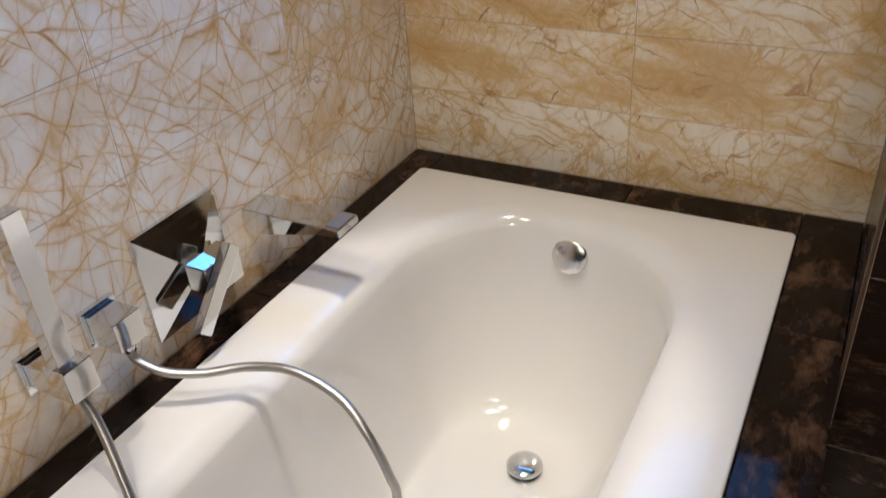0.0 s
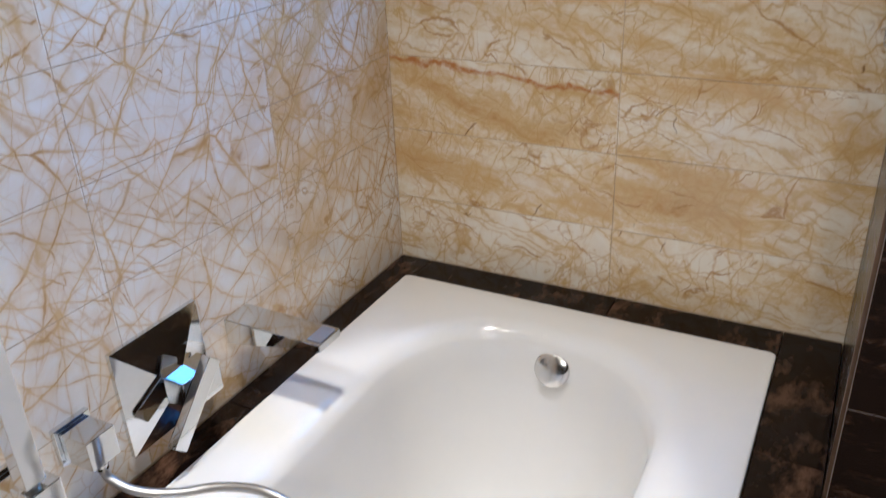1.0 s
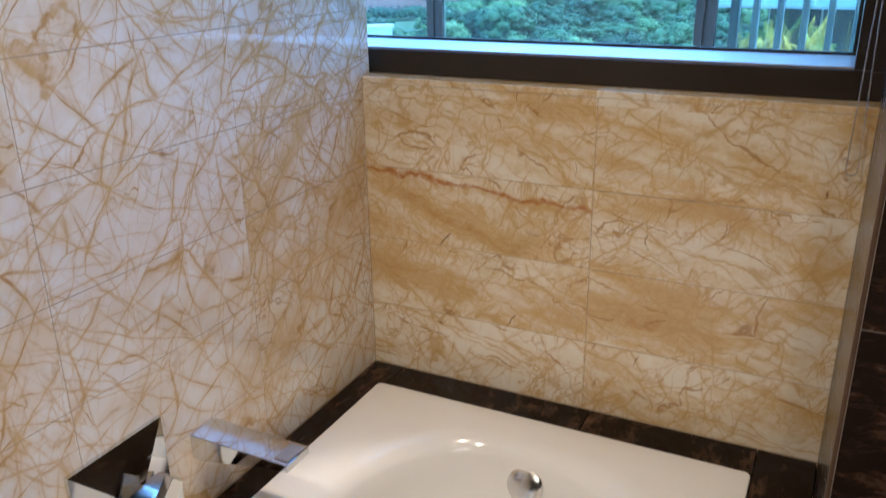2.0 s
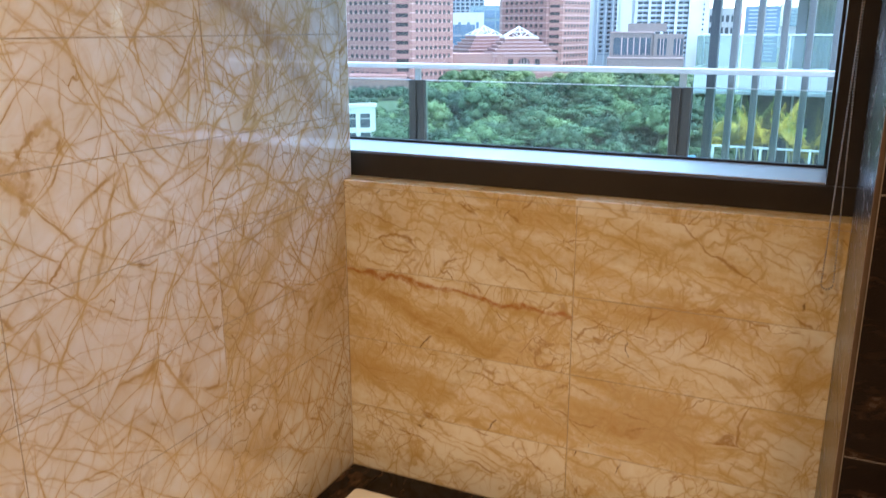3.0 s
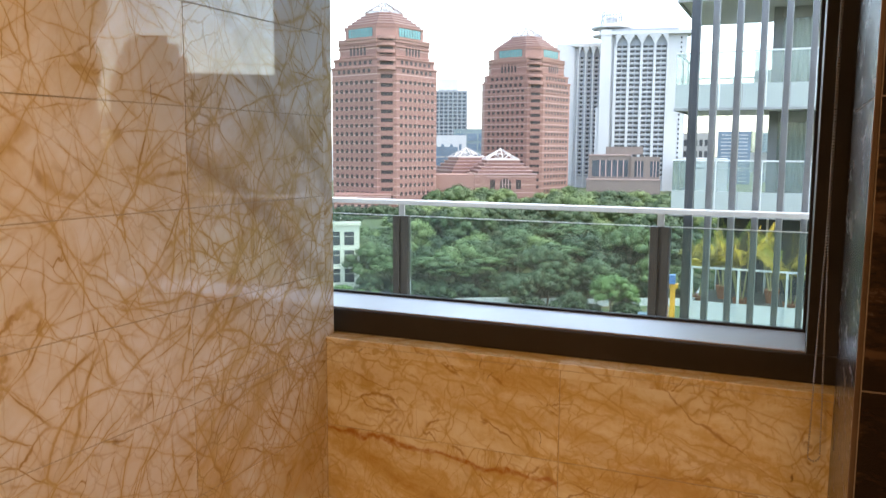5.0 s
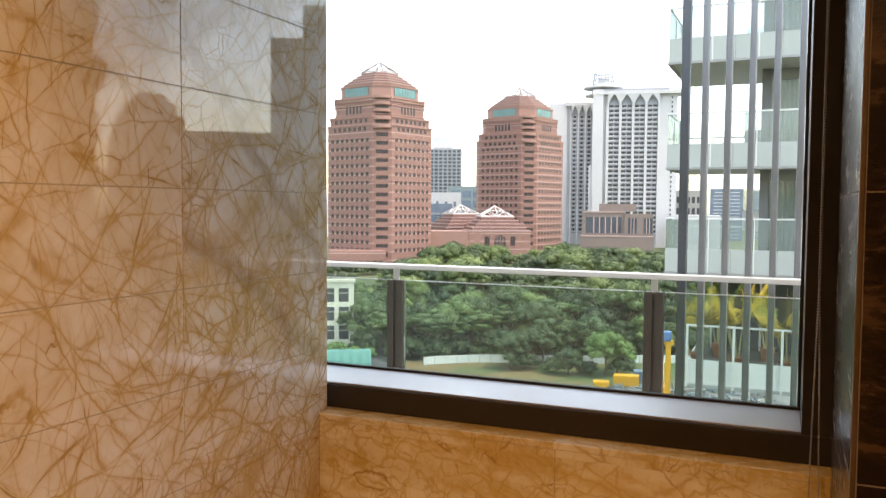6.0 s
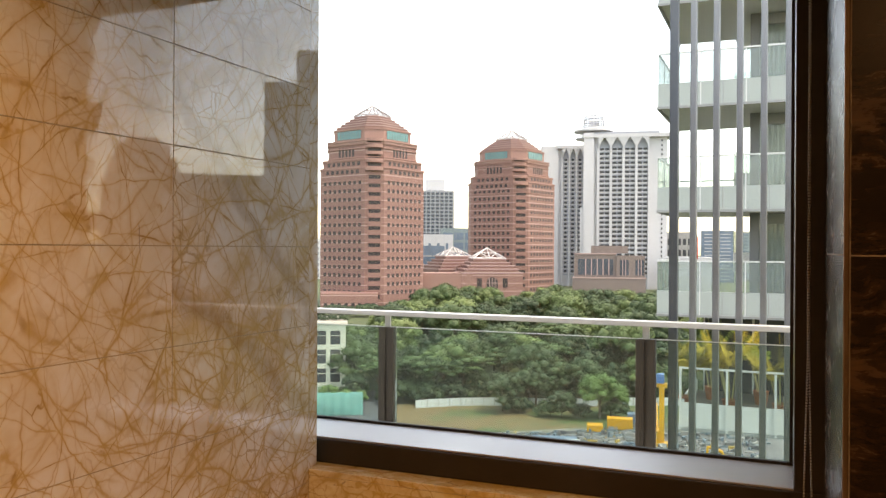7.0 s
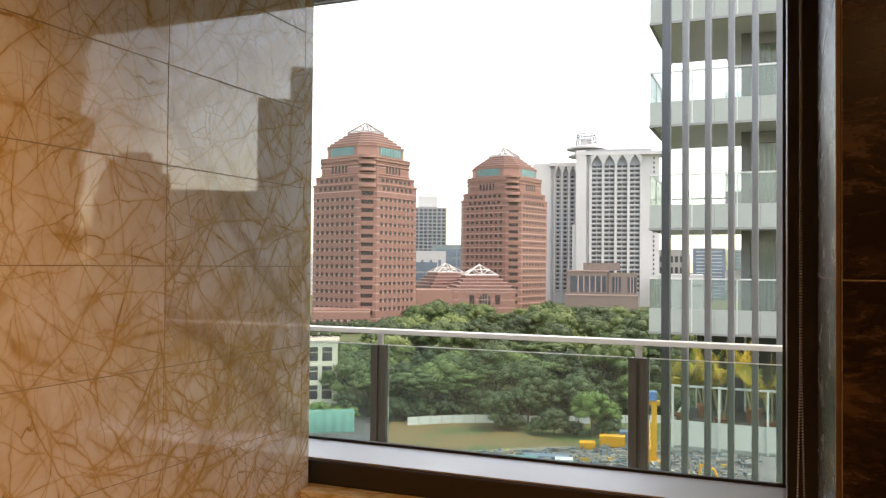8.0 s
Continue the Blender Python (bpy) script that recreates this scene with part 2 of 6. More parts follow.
def band_marble(name):
    """Polished cream marble with ochre bands that slope, a web of fine veins, a rust seam and short dark cracks."""
    n = Nodes(name)
    pos = n.position()
    row = n.vmath("FLOOR", n.vmath("DIVIDE", n.vmath("SUBTRACT", pos, (-0.003, 0.0, 0.545)), (0.482, 9.0, 0.154)))
    p = n.vmath("ADD", pos, n.vmath("MULTIPLY", row, (3.71, 5.13, 0.37)))
    place = n.add("SeparateXYZ")
    n.put(pos, place.inputs[0])
    bent = swirl(n, p, ((2.4, 0.13), (9, 0.045), (32, 0.014)))
    frayed = swirl(n, bent, ((80, 0.005),))
    grain = n.noise(p, 60, 5, 0.68)
    lowest = n.ramp(place.outputs[2], 0.696, 0.702, 0.065, 0.0, False)
    height = n.math("ADD", n.noise(stretched(n, frayed, "y", -13, 0.20), 9.5, 9, 0.68), n.math("MULTIPLY", n.math("SUBTRACT", grain, 0.5), 0.20))
    bands = n.add("ValToRGB")
    n.put(n.math("SUBTRACT", height, lowest), bands.inputs[0])
    ramp = bands.color_ramp
    stops = ((0.41, (0.77, 0.72, 0.60)), (0.49, (0.70, 0.61, 0.42)), (0.54, (0.62, 0.485, 0.26)), (0.60, (0.55, 0.39, 0.155)), (0.66, (0.47, 0.30, 0.09)), (0.74, (0.36, 0.205, 0.055)))
    while len(ramp.elements) < len(stops):
        ramp.elements.new(0.5)
    for element, (at, tone) in zip(ramp.elements, stops):
        element.position, element.color = at, (*tone, 1)
    colour = bands.outputs[0]
    tan, brown, dark, rust = (0.48, 0.325, 0.105), (0.34, 0.19, 0.05), (0.15, 0.075, 0.03), (0.38, 0.16, 0.04)
    swell, patch = n.noise(p, 8, 3, 0.6), n.noise(n.vmath("ADD", p, (3, 1, 7)), 6, 3, 0.6)
    for angle, long, scale, thin, thick, start, mask, low, high, amount, tone in (
        (-14, 0.16, 13, 0.0008, 0.0040, (1.3, 2.1, 0.5), swell, 0.38, 0.54, 0.75, tan),
        (-30, 0.14, 17, 0.0006, 0.0030, (4.3, 7.1, 5.5), patch, 0.58, 0.44, 0.70, tan),
        (40, 0.18, 14, 0.0006, 0.0030, (6.1, 3.3, 1.5), patch, 0.40, 0.54, 0.70, tan),
        (66, 0.22, 17, 0.0004, 0.0024, (8.3, 3.1, 2.5), swell, 0.58, 0.44, 0.65, tan),
        (-76, 0.24, 15, 0.0004, 0.0024, (3.3, 9.1, 7.5), patch, 0.44, 0.56, 0.60, tan),
        (-18, 0.16, 9, 0.0002, 0.0026, (2.6, 5.2, 4.4), swell, 0.42, 0.52, 0.85, brown),
        (50, 0.20, 9, 0.0002, 0.0022, (5.9, 2.2, 8.8), patch, 0.54, 0.60, 0.80, brown),
        (72, 0.40, 11, 0.0008, 0.0022, (7.9, 4.2, 1.8), swell, 0.61, 0.65, 0.85, dark),
    ):
        core, halo = veins(n, frayed, "y", angle, long, scale, start, thin, thick, p)
        there = n.ramp(mask, low, high, 0.05 if tone == tan else 0.0, 1.0)
        if tone == tan:
            colour = n.mix(n.math("MULTIPLY", halo, n.math("MULTIPLY", there, 0.28)), colour, (0.61, 0.455, 0.20))
        colour = n.mix(n.math("MULTIPLY", n.math("MULTIPLY", core, there), amount), colour, tone)
    mesh = n.math("MULTIPLY", n.ramp(n.edges(n.mapped(swirl(n, frayed, ((30, 0.02),)), (0, 0, 0), (1.0, 1.0, 0.7)), 26), 0.0, 0.06, 1, 0), n.ramp(patch, 0.44, 0.60))
    colour = n.mix(n.math("MULTIPLY", mesh, 0.55), colour, (0.49, 0.32, 0.12))
    # the broad ochre bands and the rust seam that cross the slabs
    at = n.add("SeparateXYZ")
    n.put(swirl(n, pos, ((6, 0.07), (24, 0.025), (70, 0.008))), at.inputs[0])
    left = n.ramp(place.outputs[0], 0.479, 0.485, 1.0, 0.0, False)
    right = n.math("SUBTRACT", 1.0, left)
    for x0, z0, slope, wide, side, amount in ((0.0, 0.795, -0.12, 0.040, left, 0.6), (0.48, 1.06, -0.28, 0.040, right, 0.65), (0.0, 1.00, -0.09, 0.018, left, 0.6), (0.48, 0.80, 0.06, 0.04, right, 0.35), (0.0, 1.12, -0.1, 0.03, left, 0.4)):
        band = n.math("MULTIPLY", smear(n, at, "y", x0, z0, slope, wide), side)
        colour = n.mix(n.math("MULTIPLY", band, n.math("MULTIPLY", n.ramp(height, 0.36, 0.56, 0.35, 1.0), amount)), colour, (0.53, 0.36, 0.12))
    seam = n.math("MULTIPLY", smear(n, at, "y", 0.0, 1.005, -0.09, 0.0065), left)
    colour = n.mix(n.math("MULTIPLY", seam, n.ramp(grain, 0.35, 0.6, 0.35, 0.95)), colour, rust)
    return n.set(colour, n.ramp(patch, 0.3, 0.7, 0.012, 0.03), 0.0, IOR=1.6)


def dark_marble(name, turn, squeeze=(1, 2.6, 1), brown=0.5, ground=1.0, ior=1.36, rough=0.07):
    """Polished dark brown marble with ochre flecks."""
    n = Nodes(name)
    pos = n.position()
    warp = n.vmath("SCALE", n.vmath("SUBTRACT", n.noise(pos, 7, 3, 0.6, True), (0.5, 0.5, 0.5)))
    warp.node.inputs["Scale"].default_value = 0.05
    tile = n.add("ObjectInfo").outputs["Random"]
    q = n.mapped(n.vmath("ADD", n.vmath("ADD", pos, warp), n.vmath("MULTIPLY", n.vmath("ADD", (0, 0, 0), tile), (3, 3, 3))), turn, squeeze)
    flecks = n.ramp(n.noise(q, 20, 7, 0.72), 0.50, 0.70)
    crumbs = n.ramp(n.noise(q, 42, 4, 0.7), 0.52, 0.72)
    colour = n.mix(n.noise(q, 4, 4, 0.6), tuple(c * ground for c in (0.005, 0.0035, 0.003)), tuple(c * ground for c in (0.016, 0.010, 0.007)))
    colour = n.mix(n.math("MULTIPLY", flecks, brown), colour, (0.19, 0.105, 0.055))
    colour = n.mix(n.math("MULTIPLY", crumbs, 0.09), colour, (0.12, 0.07, 0.04))
    return n.set(colour, n.ramp(flecks, 0, 1, rough, rough * 1.4), 0.0, IOR=ior)


def glazing(name, tint, gloss=1.0, milk=0.0):
    """Clear sheet glass: what passes straight through, with the gloss of its faces."""
    n = Nodes(name)
    n.tree.nodes.remove(n.bsdf)
    clear, shine, both, fresnel = n.add("BsdfTransparent"), n.add("BsdfGlossy"), n.add("MixShader"), n.add("Fresnel")
    clear.inputs["Color"].default_value = (*tint, 1)
    shine.inputs["Roughness"].default_value = 0.01
    fresnel.inputs["IOR"].default_value = 1.45
    n.put(n.math("MULTIPLY", fresnel.outputs[0], gloss), both.inputs[0])
    veil, film = n.add("MixShader"), n.add("BsdfDiffuse")
    film.inputs["Color"].default_value = (0.48, 0.53, 0.515, 1)
    veil.inputs[0].default_value = milk
    n.put(clear.outputs[0], veil.inputs[1])
    n.put(film.outputs[0], veil.inputs[2])
    n.put(veil.outputs[0], both.inputs[1])
    n.put(shine.outputs[0], both.inputs[2])
    n.put(both.outputs[0], n.out.inputs["Surface"])
    return n.mat


def foliage(name, dark, light):
    n = Nodes(name)
    island = n.add("NewGeometry").outputs["Random Per Island"]
    tree = n.add("ObjectInfo").outputs["Random"]
    spread = n.math("ADD", n.math("MULTIPLY", island, 0.22), n.math("ADD", n.math("MULTIPLY", tree, 0.70), 0.04))
    mat = n.set(n.mix(spread, dark, light), 0.6, 0.0)
    return mat


def masonry(name, colour, band, pitch, share):
    """Stone cladding with thin paler bands every storey, by height."""
    n = Nodes(name)
    where = n.add("TexCoord").outputs["Object"]
    split = n.add("SeparateXYZ")
    n.put(where, split.inputs[0])
    cut = n.math("FRACT", n.math("DIVIDE", split.outputs[2], pitch))
    line = n.math("LESS_THAN", cut, share)
    stain = n.noise(where, 0.25, 5, 0.6)
    base = n.mix(stain, tuple(c * 0.86 for c in colour), tuple(c * 1.12 for c in colour))
    return n.set(n.mix(line, base, band), 0.7, 0.0)


M_MARBLE_LEFT = fan_marble("gold_fan_marble")
M_MARBLE_BACK = band_marble("gold_band_marble")
M_DARK = dark_marble("dark_marble", (0, 0, 0), (1, 0.5, 1), 0.42, 0.8, 1.25)
M_DARK_WALL = dark_marble("dark_wall_marble", (0, 6, 0), (0.45, 0.45, 1.5), 0.38, 1.6, 1.5, 0.24)
M_GROUT = plain("grout", (0.46, 0.36, 0.225), 0.8)
M_DARK_GROUT = plain("dark_grout", (0.42, 0.35, 0.29), 0.8)
M_PAINT = plain("white_paint", (0.78, 0.76, 0.72), 0.6, vary=0.03)
M_SATIN = plain("satin_chrome", (0.80, 0.79, 0.77), 0.17, 1.0, vary=0.03, scale=30)
M_CHAIN = plain("chain_steel", (0.36, 0.335, 0.30), 0.36, 0.75, vary=0.05, scale=60)
M_FLOOR = dark_marble("floor_marble", (0, 0, 35))
M_ENAMEL = plain("white_enamel", (0.74, 0.73, 0.71), 0.11, vary=0.015, scale=2, Coat_Weight=0.2, Coat_Roughness=0.03)
M_CHROME = plain("chrome", (0.72, 0.73, 0.74), 0.05, 1.0, vary=0.03, scale=20)
M_STEEL = plain("brushed_steel", (0.55, 0.54, 0.52), 0.3, 1.0, vary=0.08, scale=40)
M_HOSE = plain("steel_hose", (0.45, 0.44, 0.43), 0.40, 1.0, vary=0.08, scale=60)
M_FRAME = plain("dark_bronze_aluminium", (0.034, 0.027, 0.022), 0.34, 0.3, vary=0.1, scale=8)
M_SILL = plain("satin_aluminium", (0.41, 0.41, 0.41), 0.34, 0.4, vary=0.01, scale=3)
M_GASKET_AND_SHADE = plain("black_gasket_and_shade", (0.012, 0.012, 0.012), 0.6)
M_TRIM = plain("bronze_edge_trim", (0.15, 0.10, 0.065), 0.35, 0.5, vary=0.1, scale=20)
M_GLASS = glazing("window_glass", (0.97, 0.985, 0.98), 0.6)
M_RAIL_GLASS = glazing("rail_glass", (0.84, 0.935, 0.91), 0.8, 0.035)
M_BALCONY_GLASS = glazing("balcony_glass", (0.86, 0.92, 0.90), 0.8, 0.16)
M_RAIL = plain("rail_aluminium", (0.6068, 0.6142, 0.6142), 0.4, 0.2, vary=0.05)
M_POST = plain("post_grey", (0.0629, 0.0577, 0.0503), 0.45, 0.3, vary=0.12)
M_FIN = plain("fin_grey_aluminium", (0.23, 0.245, 0.26), 0.4, 0.3, vary=0.08)
M_END_FIN = plain("dark_fin_aluminium", (0.10, 0.115, 0.13), 0.4, 0.3, vary=0.08)
M_CONCRETE = plain("concrete", (0.3108, 0.3034, 0.2886), 0.8, vary=0.1, scale=0.6)


# ---- building helpers ----
def box(bm, x0, x1, y0, y1, z0, z1, bevel=0.0, turn=None):
    """A box, with its long edges eased if bevel is given."""
    made = bmesh.ops.create_cube(bm, size=1.0)["verts"]
    for v in made:
        v.co = Vector(((x0 + x1) / 2 + v.co.x * (x1 - x0), (y0 + y1) / 2 + v.co.y * (y1 - y0), (z0 + z1) / 2 + v.co.z * (z1 - z0)))
    if bevel:
        edges = list({e for v in made for e in v.link_edges})
        made = bmesh.ops.bevel(bm, geom=edges, offset=bevel, segments=2, affect="EDGES", profile=0.6)["verts"]
    if turn is not None:
        bmesh.ops.transform(bm, matrix=turn, verts=list({v for v in made}))
    return made


def prism(bm, outline, low, high):
    """An outline in x, y drawn up from low to high."""
    a = [bm.verts.new((x, y, low)) for x, y in outline]
    b = [bm.verts.new((x, y, high)) for x, y in outline]
    bm.faces.new(a[::-1])
    bm.faces.new(b)
    for i in range(len(a)):
        j = (i + 1) % len(a)
        bm.faces.new((a[i], a[j], b[j], b[i]))


def tube(bm, start, end, radius, sides=12, radius_end=None):
    start, end = Vector(start), Vector(end)
    way = end - start
    turn = way.to_track_quat("Z", "Y").to_matrix().to_4x4()
    made = bmesh.ops.create_cone(bm, cap_ends=True, segments=sides, radius1=radius, radius2=radius if radius_end is None else radius_end, depth=way.length)["verts"]
    bmesh.ops.transform(bm, matrix=Matrix.Translation((start + end) / 2) @ turn, verts=made)
    return made


def link(name, bm, material, smooth=False):
    bmesh.ops.recalc_face_normals(bm, faces=bm.faces)
    mesh = bpy.data.meshes.new(name)
    bm.to_mesh(mesh)
    bm.free()
    mesh.materials.append(material)
    if smooth:
        for p in mesh.polygons:
            p.use_smooth = True
    return new(name, mesh)


def part(name, bm, material, parent, label="", smooth=False):
    ob = link(name, bm, material, smooth)
    ob.parent = parent
    if label:
        ob["label"] = label
    return ob


def thing(name, place=(0, 0, 0), label="", category="", group="", turn=0.0):
    ob = new(name)
    ob.matrix_world = pose(*place, 0, 0, turn)
    return tagged(ob, label, category, group)


def structure(name, bm, material, label, category, smooth=False):
    return tagged(link(name, bm, material, smooth), label, category, kind="structure")


def slab_of(name, boxes, material, parent, label="", bevel=0.0, smooth=False):
    """A part made of a few boxes."""
    bm = bmesh.new()
    for b in boxes:
        box(bm, *b, bevel=bevel)
    return part(name, bm, material, parent, label, smooth)


def setting(name, boxes, material, label, category, bevel=0.0):
    bm = bmesh.new()
    for b in boxes:
        box(bm, *b, bevel=bevel)
    return structure(name, bm, material, label, category)


# ---- the room: corner of the marble walls at x = 0, y = 0 ----
DECK, SILL, HEAD, CEIL = 0.55, 1.187, 2.225, 2.6
PIER_X, PIER_Y = 0.917, -0.423
T = 0.012  # tile thickness

setting("floor", [(-1.2, 3.0, -5.2, 0.32, -0.1, 0.0)], M_FLOOR, "polished dark marble bathroom floor", "floor")
setting("ceiling", [(-1.2, 3.0, -5.2, 0.32, CEIL, CEIL + 0.1)], M_PAINT, "plain white painted bathroom ceiling", "ceiling")
wall_left = setting("wall_left", [(-1.2, -0.0009, -5.2, -0.002, 0, CEIL)], M_GROUT,
                    "wall of polished white marble tiles with gold veins", "wall")
wall_back = setting("wall_back", [(-1.2, 3.0, 0.0009, 0.32, 0, SILL - 0.012), (-1.2, 3.0, 0.0009, 0.32, HEAD + 0.062, CEIL),
                                  (PIER_X + 0.012, 3.0, T, 0.32, SILL - 0.012, HEAD + 0.062)], M_GROUT,
                    "low wall of cream marble tiles with ochre bands under a window", "wall")
wall_pier = setting("wall_pier", [(PIER_X + 0.001, 3.0, PIER_Y + 0.001, 0.0005, 0, CEIL)], M_DARK_GROUT,
                    "pier of polished dark brown marble beside the bath", "wall")
setting("wall_right", [(3.0, 3.15, -5.2, 0.32, 0, CEIL)], M_DARK_WALL, "plain dark marble wall", "wall")
setting("wall_rear", [(-1.2, 3.15, -5.35, -5.2, 0, CEIL)], M_DARK_WALL, "plain dark marble wall behind the bath", "wall")

# ledge of the low wall, in front of the window frame
setting("sill", [(-1.2, PIER_X + 0.012, 0.0, 0.10, SILL - 0.012, SILL)], M_MARBLE_BACK, "narrow marble ledge under the window frame", "sill", 0.0015)

# ---- the window ----
WX0, WX1 = -1.12, 0.8745
window_1 = tagged(new("window_1"), "wide fixed window in a dark bronze metal frame", "window", kind="structure")
FRONT, BACK = 0.05, 0.245
slab_of("window_frame", [(WX0 - 0.08, PIER_X + 0.010, FRONT, BACK, SILL + 0.0005, 1.2345)], M_FRAME, window_1, "dark bronze bottom rail", 0.0015)
slab_of("window_frame", [(WX1, PIER_X + 0.010, FRONT, BACK, 1.2350, HEAD - 0.0005)], M_FRAME, window_1, "dark bronze side rail", 0.0015)
slab_of("window_frame", [(WX0 - 0.08, PIER_X + 0.010, FRONT, BACK, HEAD, HEAD + 0.06)], M_FRAME, window_1, "dark bronze head rail", 0.0015)
slab_of("window_frame", [(WX0 - 0.08, WX0 - 0.001, FRONT, BACK, 1.2350, HEAD - 0.0005)], M_FRAME, window_1, "dark bronze side rail", 0.0015)
slab_of("window_sill", [(WX0, WX1 - 0.0005, FRONT + 0.006, 0.205, 1.2350, 1.2385)], M_SILL, window_1, "pale satin metal inner sill", 0.001)
slab_of("gasket", [(WX0, WX1 - 0.0005, 0.208, 0.218, 1.2350, 1.2430)], M_GASKET_AND_SHADE, window_1, "black rubber seal")
slab_of("gasket", [(WX1 - 0.006, WX1 - 0.0005, 0.208, 0.218, 1.2435, HEAD - 0.001)], M_GASKET_AND_SHADE, window_1, "black rubber seal")
pane = slab_of("pane", [(WX0 - 0.002, WX1 - 0.0008, 0.221, 0.227, 1.2352, HEAD - 0.0008)], M_GLASS, window_1, "clear glass pane")
pane.visible_shadow = False

# ---- the bath's deck ----
TUB = (0.062, 0.815, -1.78, -0.092)
DX = PIER_X
bath_deck = thing("bath_deck", label="bath surround clad in polished dark brown marble slabs", category="bath surround")
slab_of("apron", [(0.81, DX - 0.013, -1.95, PIER_Y - 0.001, 0, DECK - 0.021)], M_DARK, bath_deck, "", 0.001)
slab_of("core", [(0.001, 0.05, -1.95, -0.001, 0, DECK - 0.021), (0.0505, DX - 0.002, -0.08, -0.001, 0, DECK - 0.021), (0.05, 0.80, -1.95, -1.80, 0, DECK - 0.021)], M_DARK_GROUT, bath_deck)
J = 0.0008
for x0, x1, y0, y1 in (
    (0.001, 0.075, -0.60, -0.001), (0.001, 0.075, -1.20, -0.60), (0.001, 0.075, -1.95, -1.20),
    (0.075, 0.500, -0.105, -0.001), (0.500, 0.816, -0.105, -0.001),
    (0.816, DX - 0.001, -0.366, -0.001), (0.816, DX - 0.001, -0.95, -0.366), (0.816, DX - 0.001, -1.95, -0.95),
    (0.075, 0.816, -1.95, -1.765),
):
    slab_of("slab", [(x0 + J, x1 - J, y0 + J, y1 - J, DECK - 0.02, DECK)], M_DARK, bath_deck, "", 0.0012)



# ---- the bath ----
def round_rect(x0, x1, y0, y1, r, corner=14, side=60):
    pts = []
    for cx, cy, a0, nx, ny in ((x1 - r, y1 - r, 0, x0 + r, y1), (x0 + r, y1 - r, 90, x0, y0 + r), (x0 + r, y0 + r, 180, x1 - r, y0), (x1 - r, y0 + r, 270, x1, y1 - r)):
        for k in range(corner + 1):
            a = radians(a0 + 90 * k / corner)
            pts.append((cx + r * math.cos(a), cy + r * math.sin(a)))
        last = pts[-1]
        for k in range(1, side):
            pts.append((last[0] + (nx - last[0]) * k / side, last[1] + (ny - last[1]) * k / side))
    return pts


def rings(bm, levels):
    """Skins a stack of rings: each a list of x, y and a height."""
    rows = [[bm.verts.new((x, y, z)) for x, y in pts] for pts, z in levels]
    for a, b in zip(rows, rows[1:]):
        for i in range(len(a)):
            j = (i + 1) % len(a)
            bm.faces.new((a[i], a[j], b[j], b[i]))
    return rows


RIM = DECK + 0.009
bathtub = thing("bathtub", label="white enamelled bathtub set in a dark marble surround", category="bathtub")
bm = bmesh.new()
x0, x1, y0, y1 = TUB
levels = [(round_rect(x0, x1, y0, y1, 0.012), DECK - 0.03), (round_rect(x0, x1, y0, y1, 0.012), RIM - 0.004),
          (round_rect(x0 + 0.0012, x1 - 0.0012, y0 + 0.0012, y1 - 0.0012, 0.011), RIM - 0.0012), (round_rect(x0 + 0.004, x1 - 0.004, y0 + 0.004, y1 - 0.004, 0.010), RIM)]
EDGE = (0.150, 0.738, -1.66, -0.165)
levels.append((round_rect(EDGE[0] - 0.03, EDGE[1] + 0.03, EDGE[2] - 0.03, EDGE[3] + 0.03, 0.22), RIM))
levels.append((round_rect(*EDGE, 0.225), RIM - 0.0005))
for a in (15, 30, 45, 60, 72):
    s, c = math.sin(radians(a)), 1 - math.cos(radians(a))
    levels.append((round_rect(EDGE[0] + 0.040 * s, EDGE[1] - 0.066 * s, EDGE[2] + 0.036 * s, EDGE[3] - 0.036 * s, 0.22), RIM - 0.0005 - 0.046 * c))
TOPZ, LOWZ = levels[-1][1], 0.125
for k in range(1, 27):
    u = k / 26
    drop = math.sin(min(1, u * 1.12) * math.pi / 2) ** 0.86 if u < 0.89 else 1.0
    fillet = u ** 3.2
    side = 0.025 + 0.035 * u + 0.045 * fillet
    levels.append((round_rect(EDGE[0] + side + 0.015, EDGE[1] - side - 0.040 - 0.10 * u, EDGE[2] + 0.034 + 0.30 * u + 0.14 * fillet, EDGE[3] - 0.034 - 0.075 * u - 0.09 * fillet,
                              max(0.09, 0.215 - 0.11 * u)), TOPZ + (LOWZ - TOPZ) * drop))
rows = rings(bm, levels)
for row in rows[2:9]:
    for v in row:
        if v.co.x < 0.30:  # the arm rest lies a little lower than the tap ledge
            v.co.z -= 0.0045 * max(0.0, min(1.0, (-0.655 - v.co.y) / 0.028)) * max(0.0, min(1.0, (0.30 - v.co.x) / 0.06))
inner = [(EDGE[0] + 0.15, EDGE[1] - 0.27, EDGE[2] + 0.55, EDGE[3] - 0.23, 0.05), (EDGE[0] + 0.20, EDGE[1] - 0.31, EDGE[2] + 0.66, EDGE[3] - 0.29, 0.02)]
last = rows[-1]
for k, args in enumerate(inner):
    ring = [bm.verts.new((x, y, LOWZ - 0.001 * (k + 1))) for x, y in round_rect(*args)]
    for i in range(len(ring)):
        j = (i + 1) % len(ring)
        bm.faces.new((last[i], last[j], ring[j], ring[i]))
    last = ring
bm.faces.new(last)
part("shell", bm, M_ENAMEL, bathtub, "glossy white enamel shell", True)


